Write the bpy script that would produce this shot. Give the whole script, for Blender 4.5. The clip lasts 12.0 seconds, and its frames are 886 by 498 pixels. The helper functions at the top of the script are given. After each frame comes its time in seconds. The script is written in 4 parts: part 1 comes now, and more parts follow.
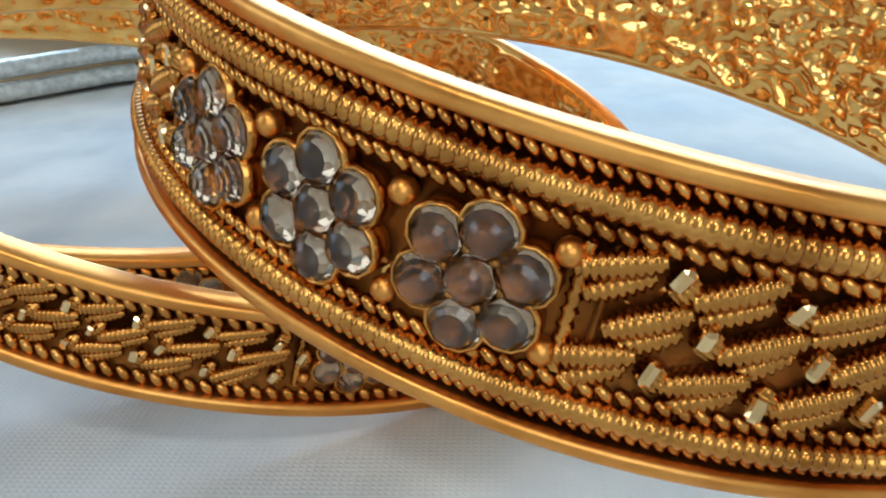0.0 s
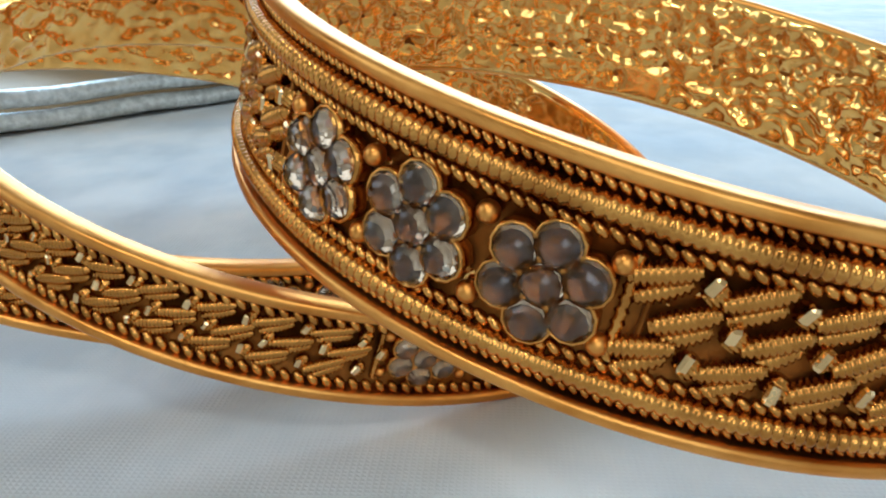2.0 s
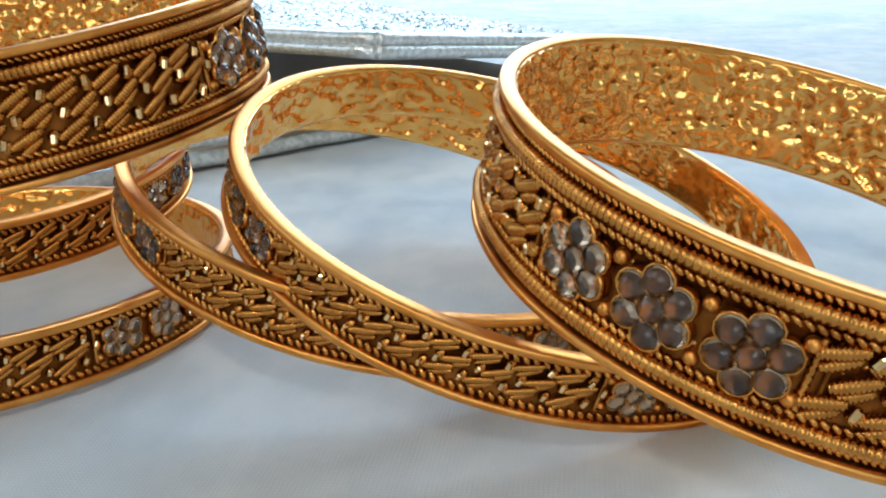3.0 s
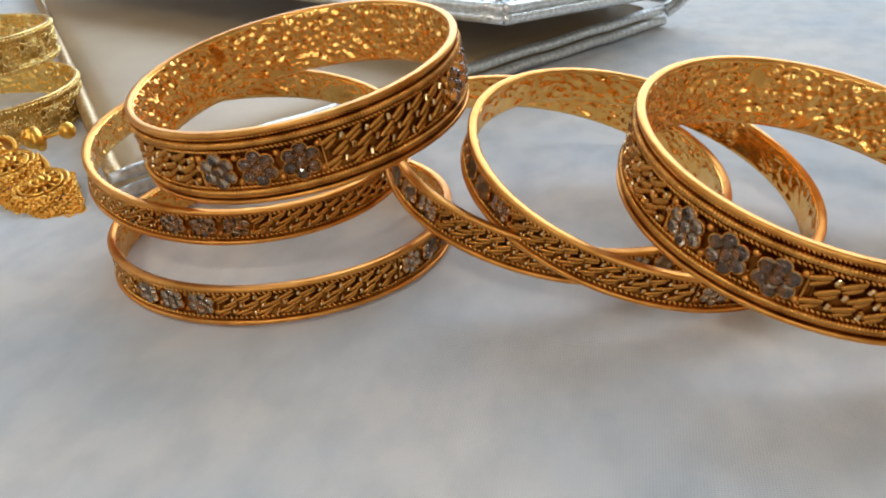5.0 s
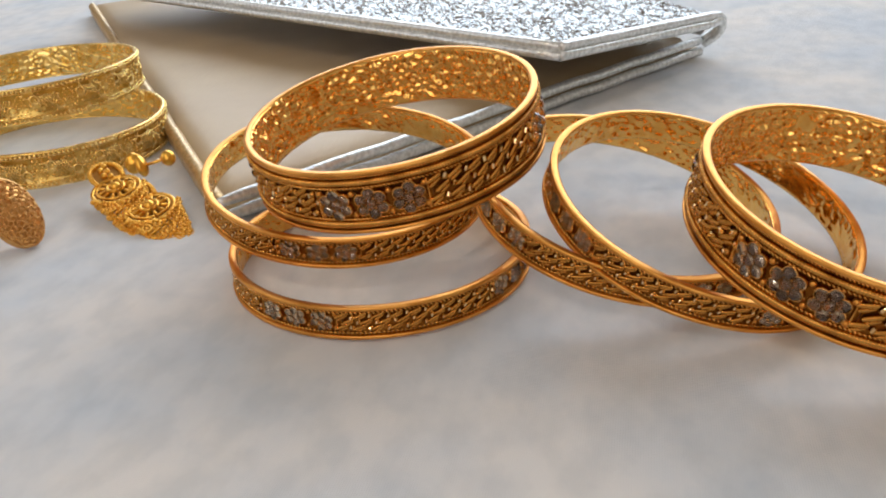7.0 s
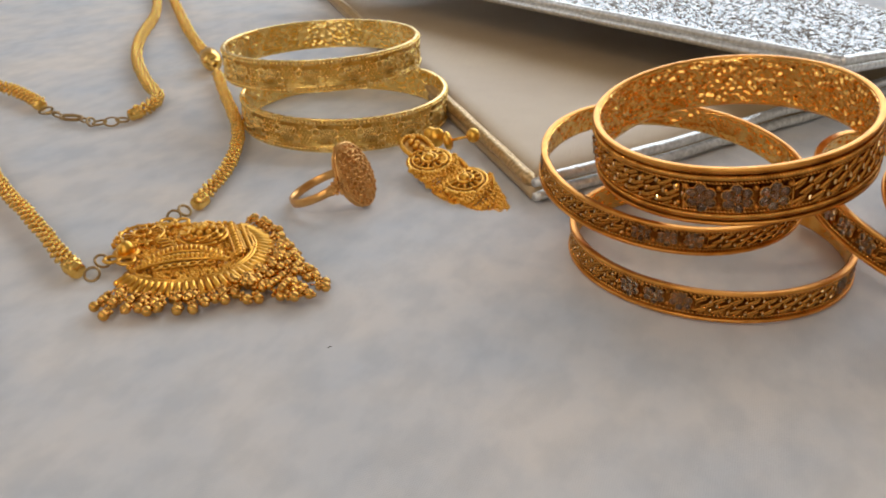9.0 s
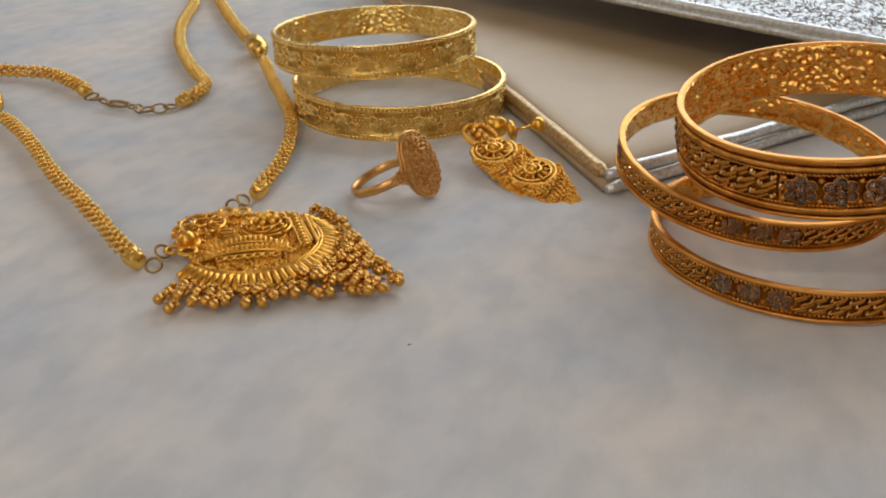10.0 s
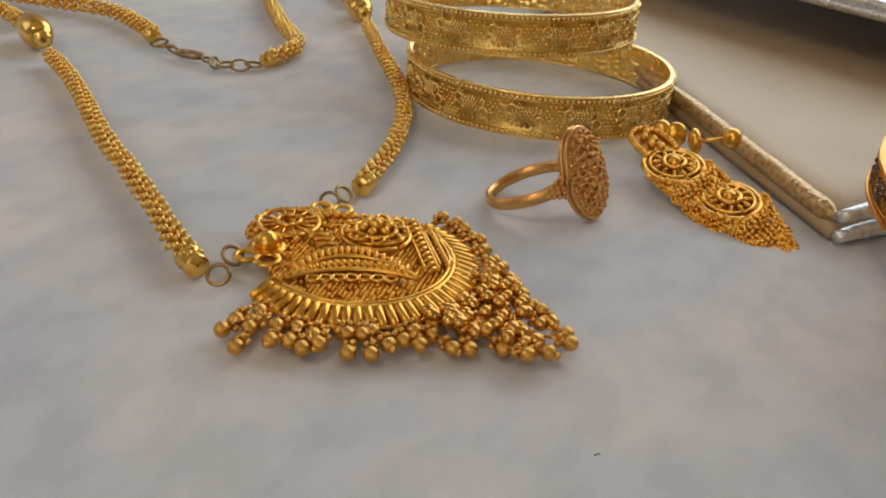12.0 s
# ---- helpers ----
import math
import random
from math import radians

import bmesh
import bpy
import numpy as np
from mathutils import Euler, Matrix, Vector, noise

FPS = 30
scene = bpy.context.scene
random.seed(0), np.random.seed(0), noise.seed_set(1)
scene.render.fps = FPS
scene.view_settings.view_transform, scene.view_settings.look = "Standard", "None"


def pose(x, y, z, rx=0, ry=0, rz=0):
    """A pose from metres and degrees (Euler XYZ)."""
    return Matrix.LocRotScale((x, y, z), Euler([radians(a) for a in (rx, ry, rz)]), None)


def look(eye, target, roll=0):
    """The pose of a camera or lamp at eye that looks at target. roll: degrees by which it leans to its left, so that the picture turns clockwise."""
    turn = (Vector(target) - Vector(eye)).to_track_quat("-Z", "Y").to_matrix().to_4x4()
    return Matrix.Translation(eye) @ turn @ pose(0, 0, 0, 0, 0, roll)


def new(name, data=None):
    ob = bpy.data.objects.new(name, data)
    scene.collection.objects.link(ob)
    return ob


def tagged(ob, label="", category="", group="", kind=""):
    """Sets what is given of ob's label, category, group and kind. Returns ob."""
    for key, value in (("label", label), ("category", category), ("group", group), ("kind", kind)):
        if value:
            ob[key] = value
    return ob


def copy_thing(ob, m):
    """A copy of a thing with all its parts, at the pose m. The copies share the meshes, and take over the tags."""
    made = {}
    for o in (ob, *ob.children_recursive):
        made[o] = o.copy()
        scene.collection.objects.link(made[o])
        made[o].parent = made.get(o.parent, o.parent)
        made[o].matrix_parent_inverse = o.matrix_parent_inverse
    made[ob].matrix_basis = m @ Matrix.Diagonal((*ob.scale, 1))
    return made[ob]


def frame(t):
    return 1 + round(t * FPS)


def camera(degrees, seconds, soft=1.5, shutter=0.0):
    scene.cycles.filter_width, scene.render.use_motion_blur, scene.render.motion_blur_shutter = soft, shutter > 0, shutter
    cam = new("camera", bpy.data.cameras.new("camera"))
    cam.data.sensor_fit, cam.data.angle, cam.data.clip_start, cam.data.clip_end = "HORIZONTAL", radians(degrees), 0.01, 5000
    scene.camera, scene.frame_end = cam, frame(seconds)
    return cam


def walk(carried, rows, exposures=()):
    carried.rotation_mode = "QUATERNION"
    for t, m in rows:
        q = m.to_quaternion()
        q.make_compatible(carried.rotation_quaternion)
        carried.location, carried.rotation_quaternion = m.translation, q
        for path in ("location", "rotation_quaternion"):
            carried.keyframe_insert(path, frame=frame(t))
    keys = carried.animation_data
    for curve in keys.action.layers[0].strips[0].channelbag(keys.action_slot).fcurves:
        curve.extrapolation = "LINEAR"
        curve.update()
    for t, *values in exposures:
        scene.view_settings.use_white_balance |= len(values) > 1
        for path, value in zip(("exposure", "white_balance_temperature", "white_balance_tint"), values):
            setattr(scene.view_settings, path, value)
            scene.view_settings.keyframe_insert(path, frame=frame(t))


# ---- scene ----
cam = camera(52.7, 12.0, soft=2.0)
# seconds, place in metres, turn in degrees
PATH = [
    (0.0, 0.00850, 0.01809, 0.02670, 70.111, 1.563, 3.138),
    (0.5, 0.00833, 0.01786, 0.02660, 70.151, 1.603, 3.117),
    (1.0, 0.00802, 0.01741, 0.02656, 70.293, 1.460, 3.136),
    (1.5, 0.00762, 0.01492, 0.02716, 71.124, 1.319, 3.641),
    (2.0, 0.00550, 0.00974, 0.02868, 72.005, 0.470, 3.795),
    (2.5, 0.00258, 0.00496, 0.03251, 72.302, 0.757, 5.515),
    (3.0, -0.00453, -0.00783, 0.03989, 72.008, 0.997, 8.587),
    (3.5, -0.01543, -0.02391, 0.05816, 66.119, 1.758, 8.047),
    (3.7, -0.01138, -0.02741, 0.06493, 60.850, 4.945, 9.606),
    (5.3, -0.01457, -0.06985, 0.07698, 63.887, 3.408, 11.318),
    (5.5, -0.01586, -0.07064, 0.07858, 63.608, 3.574, 11.327),
    (6.0, -0.01295, -0.07560, 0.08133, 63.636, 3.412, 10.970),
    (6.5, -0.01653, -0.08100, 0.08622, 63.440, 3.467, 10.812),
    (7.0, -0.02390, -0.08602, 0.09012, 63.836, 3.391, 11.851),
    (7.5, -0.03879, -0.09539, 0.09176, 63.709, 1.898, 13.530),
    (7.7, -0.04830, -0.09923, 0.08954, 63.980, 1.383, 14.917),
    (9.3, -0.07794, -0.11803, 0.10132, 62.965, 0.491, 19.320),
    (9.5, -0.08053, -0.11719, 0.10216, 62.849, 0.331, 19.414),
    (10.0, -0.09104, -0.11363, 0.09429, 62.808, 0.469, 20.190),
    (10.5, -0.10123, -0.10171, 0.08387, 62.642, -0.467, 20.947),
    (11.0, -0.11528, -0.09316, 0.08129, 63.195, -0.956, 22.775),
    (11.5, -0.12094, -0.08269, 0.07643, 62.776, -2.586, 23.320),
    (12.0, -0.13204, -0.06984, 0.07183, 62.543, -4.357, 25.635),
]
walk(cam, [(t, pose(x, y, z, rx, ry, rz)) for t, x, y, z, rx, ry, rz in PATH], exposures=[(0.0, -0.46, 5300, -1), (2.5, -0.55, 5400, 0), (3.5, -0.70, 5700, 4), (5.5, -0.86, 6450, 11), (7.5, -0.86, 6850, 15), (9.5, -1.26, 7100, 16), (12.0, -1.4, 7250, 16)])

# ---- world and light ----
world = bpy.data.worlds.new("sky")
scene.world = world
world.use_nodes = True
wn = world.node_tree.nodes
sky = wn.new("ShaderNodeTexSky")
sky.sky_type, sky.sun_disc = "NISHITA", False
sky.sun_elevation, sky.sun_rotation = radians(35), radians(200)
world.node_tree.links.new(sky.outputs[0], wn["Background"].inputs[0])
wn["Background"].inputs[1].default_value = 0.1


def area_lamp(name, m, sx, sy, watts, colour):
    lamp = bpy.data.lights.new(name, "AREA")
    lamp.shape, lamp.size, lamp.size_y, lamp.energy, lamp.color = "RECTANGLE", sx, sy, watts, colour
    ob = new(name, lamp)
    ob.matrix_world = m
    return ob


# daylight in the window openings, and a small overhead lamp added for sparkle
area_lamp("window_daylight", look((0.0, 1.21, 0.62), (-0.05, 0.15, 0.0)), 1.7, 0.75, 30, (0.72, 0.86, 1.0))
# added fill from the left; no window is known on this side
area_lamp("side_fill", look((-1.98, -0.2, 0.95), (0.0, 0.1, 0.0)), 1.1, 1.1, 9, (0.95, 0.97, 1.0))
area_lamp("rear_daylight", look((0.4, -1.98, 0.95), (0.0, 0.1, 0.0)), 1.5, 1.2, 18, (1.0, 0.96, 0.90))
# added lamp, no fitting known: gives the hammered gold its highlights
area_lamp("overhead_sparkle_fill", look((-0.5, -1.05, 1.68), (-0.1, 0.1, 0.0)), 0.24, 0.24, 10, (1.0, 0.86, 0.68))


# ---- materials ----
def shader(name, colour, rough=0.5, metal=0.0):
    m = bpy.data.materials.new(name)
    m.use_nodes = True
    b = m.node_tree.nodes["Principled BSDF"]
    b.inputs["Base Color"].default_value = (*colour, 1)
    b.inputs["Roughness"].default_value = rough
    b.inputs["Metallic"].default_value = metal
    return m, m.node_tree.nodes, m.node_tree.links, b


def noise_tex(n, l, scale, detail=3.0, stretch=None):
    co = n.new("ShaderNodeTexCoord")
    t = n.new("ShaderNodeTexNoise")
    t.inputs["Scale"].default_value, t.inputs["Detail"].default_value = scale, detail
    src = co.outputs["Object"]
    if stretch:
        mp = n.new("ShaderNodeMapping")
        mp.inputs["Scale"].default_value = stretch
        l.new(src, mp.inputs[0])
        src = mp.outputs[0]
    l.new(src, t.inputs["Vector"])
    return t


def ramp(n, l, src, a, b, lo=0.35, hi=0.65):
    r = n.new("ShaderNodeValToRGB")
    r.color_ramp.elements[0].position, r.color_ramp.elements[1].position = lo, hi
    r.color_ramp.elements[0].color, r.color_ramp.elements[1].color = (*a, 1), (*b, 1)
    l.new(src, r.inputs[0])
    return r


def bump(n, l, b, src, height, strength=1.0, after=None):
    k = n.new("ShaderNodeBump")
    k.inputs["Distance"].default_value, k.inputs["Strength"].default_value = height, strength
    l.new(src, k.inputs["Height"])
    if after:
        l.new(after.outputs[0], k.inputs["Normal"])
    l.new(k.outputs[0], b.inputs["Normal"])
    return k


def gold(name, light, dark, rough, grain=0.00004, wear=260.0):
    m, n, l, b = shader(name, light, rough, 1.0)
    t = noise_tex(n, l, wear, 4)
    c = ramp(n, l, t.outputs["Fac"], dark, light, 0.3, 0.62)
    l.new(c.outputs[0], b.inputs["Base Color"])
    t2 = noise_tex(n, l, 1400, 2)
    r = n.new("ShaderNodeMapRange")
    r.inputs["To Min"].default_value, r.inputs["To Max"].default_value = rough * 0.75, rough * 1.45
    l.new(t.outputs["Fac"], r.inputs["Value"])
    l.new(r.outputs[0], b.inputs["Roughness"])
    bump(n, l, b, t2.outputs["Fac"], grain, 0.6)
    return m


GOLD = gold("antique_gold", (0.78, 0.375, 0.080), (0.40, 0.16, 0.027), 0.19)
GOLD_RIM = gold("polished_gold_rim", (0.86, 0.40, 0.09), (0.70, 0.28, 0.048), 0.33, 0.00005)
GOLD_INNER = gold("hammered_gold", (0.97, 0.575, 0.165), (0.90, 0.45, 0.095), 0.17, 0.00003)
# paler gold for the chips: sparkles of the weave put into colour
GLINT = gold("pale_glint_gold", (0.98, 0.74, 0.40), (0.92, 0.60, 0.24), 0.10, 0.00002)
# patina of the recessed field, its colour also holding shade on the outer face
PATINA_SHADE = gold("patina_with_shade", (0.36, 0.13, 0.022), (0.17, 0.058, 0.010), 0.45, 0.0001, 420.0)
YELLOW = gold("yellow_gold", (0.98, 0.73, 0.29), (0.92, 0.61, 0.18), 0.24)
CHAIN = gold("chain_gold", (0.97, 0.63, 0.18), (0.88, 0.49, 0.10), 0.20)
YELLOW_DARK = gold("yellow_gold_ground", (0.86, 0.59, 0.18), (0.72, 0.46, 0.12), 0.30, 0.0001)
PENDANT_GOLD = gold("deep_yellow_gold", (0.95, 0.53, 0.095), (0.86, 0.41, 0.055), 0.27)
# darker copy of the pendant gold: shade behind the filigree, put into colour
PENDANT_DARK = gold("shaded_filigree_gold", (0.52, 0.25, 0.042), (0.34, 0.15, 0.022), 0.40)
BEAD_GOLD = gold("bead_gold", (0.84, 0.47, 0.115), (0.62, 0.29, 0.05), 0.15)
ROSE = gold("rose_gold", (0.82, 0.46, 0.16), (0.68, 0.34, 0.10), 0.30)
STEELY = gold("dull_brass", (0.45, 0.30, 0.13), (0.30, 0.18, 0.07), 0.3)


def make_stone():
    m, n, l, b = shader("crystal", (0.58, 0.42, 0.27), 0.03)
    b.inputs["Transmission Weight"].default_value = 1.0
    b.inputs["IOR"].default_value = 1.55
    return m


def make_foil():
    m, n, l, b = shader("stone_foil", (0.62, 0.58, 0.52), 0.11, 1.0)
    t = noise_tex(n, l, 900, 3)
    c = ramp(n, l, t.outputs["Fac"], (0.055, 0.030, 0.011), (0.44, 0.27, 0.115))
    l.new(c.outputs[0], b.inputs["Base Color"])
    bump(n, l, b, t.outputs["Fac"], 0.00005, 0.4)
    return m


def make_cloth():
    m, n, l, b = shader("white_cotton", (0.78, 0.77, 0.76), 0.9)
    b.inputs["Sheen Weight"].default_value = 0.15
    t = noise_tex(n, l, 24, 7)
    c = ramp(n, l, t.outputs["Fac"], (0.60, 0.64, 0.68), (0.785, 0.745, 0.70), 0.34, 0.66)
    l.new(c.outputs[0], b.inputs["Base Color"])
    fine = noise_tex(n, l, 130, 6, (1.0, 0.6, 1.0))
    tone = ramp(n, l, fine.outputs["Fac"], (0.86, 0.875, 0.885), (1.0, 1.0, 1.0), 0.38, 0.58)
    mix = n.new("ShaderNodeMixRGB")
    mix.blend_type = "MULTIPLY"
    mix.inputs[0].default_value = 0.8
    l.new(c.outputs[0], mix.inputs[1])
    l.new(tone.outputs[0], mix.inputs[2])
    l.new(mix.outputs[0], b.inputs["Base Color"])
    co = n.new("ShaderNodeTexCoord")
    waves = []
    for axis in ("X", "Y"):
        w = n.new("ShaderNodeTexWave")
        w.bands_direction = axis
        w.inputs["Scale"].default_value, w.inputs["Distortion"].default_value = 780, 1.2
        w.inputs["Detail"].default_value = 2
        l.new(co.outputs["Object"], w.inputs["Vector"])
        waves.append(w)
    mx = n.new("ShaderNodeMath")
    mx.operation = "MAXIMUM"
    l.new(waves[0].outputs["Fac"], mx.inputs[0])
    l.new(waves[1].outputs["Fac"], mx.inputs[1])
    k = bump(n, l, b, mx.outputs[0], 0.0001, 0.45)
    t2 = noise_tex(n, l, 260, 4, (1.0, 0.22, 1.0))
    bump(n, l, b, t2.outputs["Fac"], 0.0004, 0.35, k)
    return m


def make_champagne():
    m, n, l, b = shader("champagne_satin", (0.56, 0.42, 0.25), 0.46, 0.15)
    t = noise_tex(n, l, 30, 4)
    c = ramp(n, l, t.outputs["Fac"], (0.44, 0.305, 0.165), (0.51, 0.37, 0.205), 0.3, 0.7)
    l.new(c.outputs[0], b.inputs["Base Color"])
    t2 = noise_tex(n, l, 900, 3, (1.0, 0.12, 1.0))
    bump(n, l, b, t2.outputs["Fac"], 0.0002, 0.5)
    return m


def make_silver(name, scale, low, high, rough, metal):
    m, n, l, b = shader(name, high, rough, metal)
    t = noise_tex(n, l, scale, 3)
    c = ramp(n, l, t.outputs["Fac"], low, high)
    l.new(c.outputs[0], b.inputs["Base Color"])
    k = bump(n, l, b, t.outputs["Fac"], 0.0005, 0.6)
    if "crinkled" in name:
        co = n.new("ShaderNodeTexCoord")
        mp = n.new("ShaderNodeMapping")
        mp.inputs["Rotation"].default_value = (0, 0, radians(50))
        mp.inputs["Scale"].default_value = (1.0, 0.5, 1.0)
        v = n.new("ShaderNodeTexVoronoi")
        v.inputs["Scale"].default_value, v.inputs["Randomness"].default_value = 430, 0.55
        l.new(co.outputs["Object"], mp.inputs[0])
        l.new(mp.outputs[0], v.inputs["Vector"])
        bump(n, l, b, v.outputs["Distance"], -0.0030, 1.0, k)
    return m


def make_wall(name, colour):
    m, n, l, b = shader(name, colour, 0.85)
    t = noise_tex(n, l, 3, 5)
    c = ramp(n, l, t.outputs["Fac"], tuple(v * 0.93 for v in colour), colour)
    l.new(c.outputs[0], b.inputs["Base Color"])
    return m


STONE, FOIL, CLOTH, CHAMPAGNE = make_stone(), make_foil(), make_cloth(), make_champagne()
SILVER, SILVER_FLAP = make_silver("silver_piping", 700, (0.62, 0.63, 0.61), (0.88, 0.89, 0.87), 0.34, 0.75), make_silver("crinkled_silver", 300, (0.30, 0.29, 0.27), (0.62, 0.61, 0.59), 0.15, 1.0)
WALL, CEIL = make_wall("plaster", (0.82, 0.76, 0.67)), make_wall("ceiling_paint", (0.86, 0.84, 0.80))
SATIN_EDGE = make_silver("champagne_edge", 900, (0.46, 0.29, 0.12), (0.74, 0.51, 0.24), 0.34, 0.6)
WOOD = make_wall("brown_wood", (0.22, 0.12, 0.06))
LINT = make_wall("dark_lint", (0.08, 0.06, 0.05))


# ---- mesh tools ----
def mesh_of(name, bm, mat, smooth=True):
    me = bpy.data.meshes.new(name)
    bm.normal_update()
    bm.to_mesh(me)
    bm.free()
    me.materials.append(mat)
    for p in me.polygons:
        p.use_smooth = smooth
    return me


def part(name, data, mat=None, parent=None, label="", m=None, smooth=True):
    """One mesh object, from a bmesh or from mesh data that it shares."""
    me = mesh_of(name, data, mat, smooth) if isinstance(data, bmesh.types.BMesh) else data
    ob = new(name, me)
    if parent:
        ob.parent = parent
    if m is not None:
        ob.matrix_basis = m
    return tagged(ob, label)


def grid_mesh(rows, close_u=True, close_v=True):
    """A bmesh from a grid of points, rows[i][j]."""
    bm = bmesh.new()
    vs = [[bm.verts.new(p) for p in r] for r in rows]
    nu, nv = len(vs), len(vs[0])
    for i in range(nu if close_u else nu - 1):
        for j in range(nv if close_v else nv - 1):
            bm.faces.new((vs[i][j], vs[(i + 1) % nu][j], vs[(i + 1) % nu][(j + 1) % nv], vs[i][(j + 1) % nv]))
    return bm


def lathe(profile, n, wob=None):
    """A ring swept round z from a closed profile of (radius, z); wob(angle, k) adds to the radius of its point k."""
    rows = []
    for i in range(n):
        a = 2 * math.pi * i / n
        rows.append([((r + (wob(a, k) if wob else 0)) * math.cos(a), (r + (wob(a, k) if wob else 0)) * math.sin(a), z) for k, (r, z) in enumerate(profile)])
    bm = grid_mesh(rows)
    bmesh.ops.recalc_face_normals(bm, faces=bm.faces)
    return bm


def circle_profile(r0, z0, rad, n=8, sz=1.0):
    return [(r0 + rad * math.cos(2 * math.pi * k / n), z0 + sz * rad * math.sin(2 * math.pi * k / n)) for k in range(n)]


def coil_ring(r0, z0, rad, ribs):
    """A tightly wound wire laid round the bangle."""
    rows, n = [], ribs * 5
    for i in range(n):
        a = 2 * math.pi * i / n
        q = rad * (0.74, 0.93, 1.0, 1.0, 0.93)[i % 5]
        rows.append([((r0 + q * math.cos(s)) * math.cos(a), (r0 + q * math.cos(s)) * math.sin(a), z0 + q * math.sin(s)) for s in (2 * math.pi * k / 8 for k in range(8))])
    bm = grid_mesh(rows)
    bmesh.ops.recalc_face_normals(bm, faces=bm.faces)
    return bm


BALL = {}


def ball_rows(nu, nv):
    if (nu, nv) not in BALL:
        pts = [(0, 0, 1)] + [(math.sin(math.pi * j / nv) * math.cos(2 * math.pi * i / nu), math.sin(math.pi * j / nv) * math.sin(2 * math.pi * i / nu), math.cos(math.pi * j / nv)) for j in range(1, nv) for i in range(nu)] + [(0, 0, -1)]
        fs = [(0, 1 + i, 1 + (i + 1) % nu) for i in range(nu)]
        for j in range(nv - 2):
            fs += [(1 + j * nu + i, 1 + (j + 1) * nu + i, 1 + (j + 1) * nu + (i + 1) % nu, 1 + j * nu + (i + 1) % nu) for i in range(nu)]
        last, o = len(pts) - 1, 1 + (nv - 2) * nu
        fs += [(last, o + (i + 1) % nu, o + i) for i in range(nu)]
        BALL[nu, nv] = (pts, fs)
    return BALL[nu, nv]


def many(name, shapes, mats, mat, smooth=True):
    """One mesh from many placed copies of (points, faces)."""
    pts, fs = [], []
    for (p, f), m in zip(shapes, mats):
        o = len(pts)
        pts += [m @ Vector(v) for v in p]
        fs += [tuple(o + k for k in g) for g in f]
    me = bpy.data.meshes.new(name)
    me.from_pydata(pts, [], fs)
    me.materials.append(mat)
    for p in me.polygons:
        p.use_smooth = smooth
    return me


def size(x, y, z):
    return Matrix.Diagonal((x, y, z, 1))


def rope_ring(r0, z0, rad, count, lean=42, mat=None, name="rope"):
    """A twisted wire: slanting grains side by side round the bangle."""
    b = ball_rows(6, 4)
    ms = [pose(0, 0, z0, 0, 0, 360 * i / count) @ pose(r0, 0, 0, lean, 0, 0) @ size(rad, rad * 0.80, rad * 1.45) for i in range(count)]
    return many(name, [b] * count, ms, mat)


def tube(points, rad, n=8, closed=False):
    """A round wire along a line of points; rad may be a function of 0..1."""
    pts = [Vector(p) for p in points]
    rows, up = [], Vector((0.013, 0.021, 1)).normalized()
    for i, p in enumerate(pts):
        a = pts[i - 1] if (i or closed) else p
        b = pts[(i + 1) % len(pts)] if (i < len(pts) - 1 or closed) else p
        d = (b - a).normalized()
        u = d.cross(up)
        u = u.normalized() if u.length > 1e-5 else Vector((1, 0, 0))
        w = d.cross(u)
        q = rad(i / (len(pts) - 1)) if callable(rad) else rad
        rows.append([p + q * (math.cos(s) * u + math.sin(s) * w) for s in (2 * math.pi * k / n for k in range(n))])
    bm = grid_mesh(rows, close_u=closed)
    if not closed:
        bm.verts.ensure_lookup_table()
        for i in (0, len(pts) - 1):
            bm.faces.new([bm.verts[i * n + k] for k in range(n)])
    bmesh.ops.recalc_face_normals(bm, faces=bm.faces)
    return bm


def curve_points(points, step):
    """A smooth line through the points, in even steps."""
    p = [Vector(v) for v in points]
    p = [2 * p[0] - p[1]] + p + [2 * p[-1] - p[-2]]
    fine = []
    for i in range(1, len(p) - 2):
        for k in range(20):
            t = k / 20
            fine.append(0.5 * (2 * p[i] + (p[i + 1] - p[i - 1]) * t + (2 * p[i - 1] - 5 * p[i] + 4 * p[i + 1] - p[i + 2]) * t * t + (3 * p[i] - p[i - 1] - 3 * p[i + 1] + p[i + 2]) * t ** 3))
    fine.append(p[-2])
    out, left = [fine[0]], step
    for a, b in zip(fine, fine[1:]):
        d = (b - a).length
        while d >= left:
            a = a + (b - a) * (left / d)
            out.append(a)
            d -= left
            left = step
        left -= d
    return out


def torus(rad, thick, nu=20, nv=8):
    return lathe(circle_profile(rad, 0, thick, nv), nu)


def bar(sx, sy, sz, bevel=0.0, seg=1):
    bm = bmesh.new()
    bmesh.ops.create_cube(bm, size=1, matrix=size(sx, sy, sz))
    if bevel:
        bmesh.ops.bevel(bm, geom=bm.edges[:], offset=bevel, segments=seg, affect="EDGES", profile=0.6)
    return bm


def thing(name, label, category, group="", kind=""):
    return tagged(new(name), label, category, group, kind)


def structure(name, bm, mat, label, category, smooth=False):
    return tagged(part(name, bm, mat, smooth=smooth), label, category, kind="structure")


# ---- the room round the table ----
def box(name, x0, x1, y0, y1, z0, z1, mat, label, category):
    bm = bmesh.new()
    bmesh.ops.create_cube(bm, size=1, matrix=pose((x0 + x1) / 2, (y0 + y1) / 2, (z0 + z1) / 2) @ size(x1 - x0, y1 - y0, z1 - z0))
    return structure(name, bm, mat, label, category)


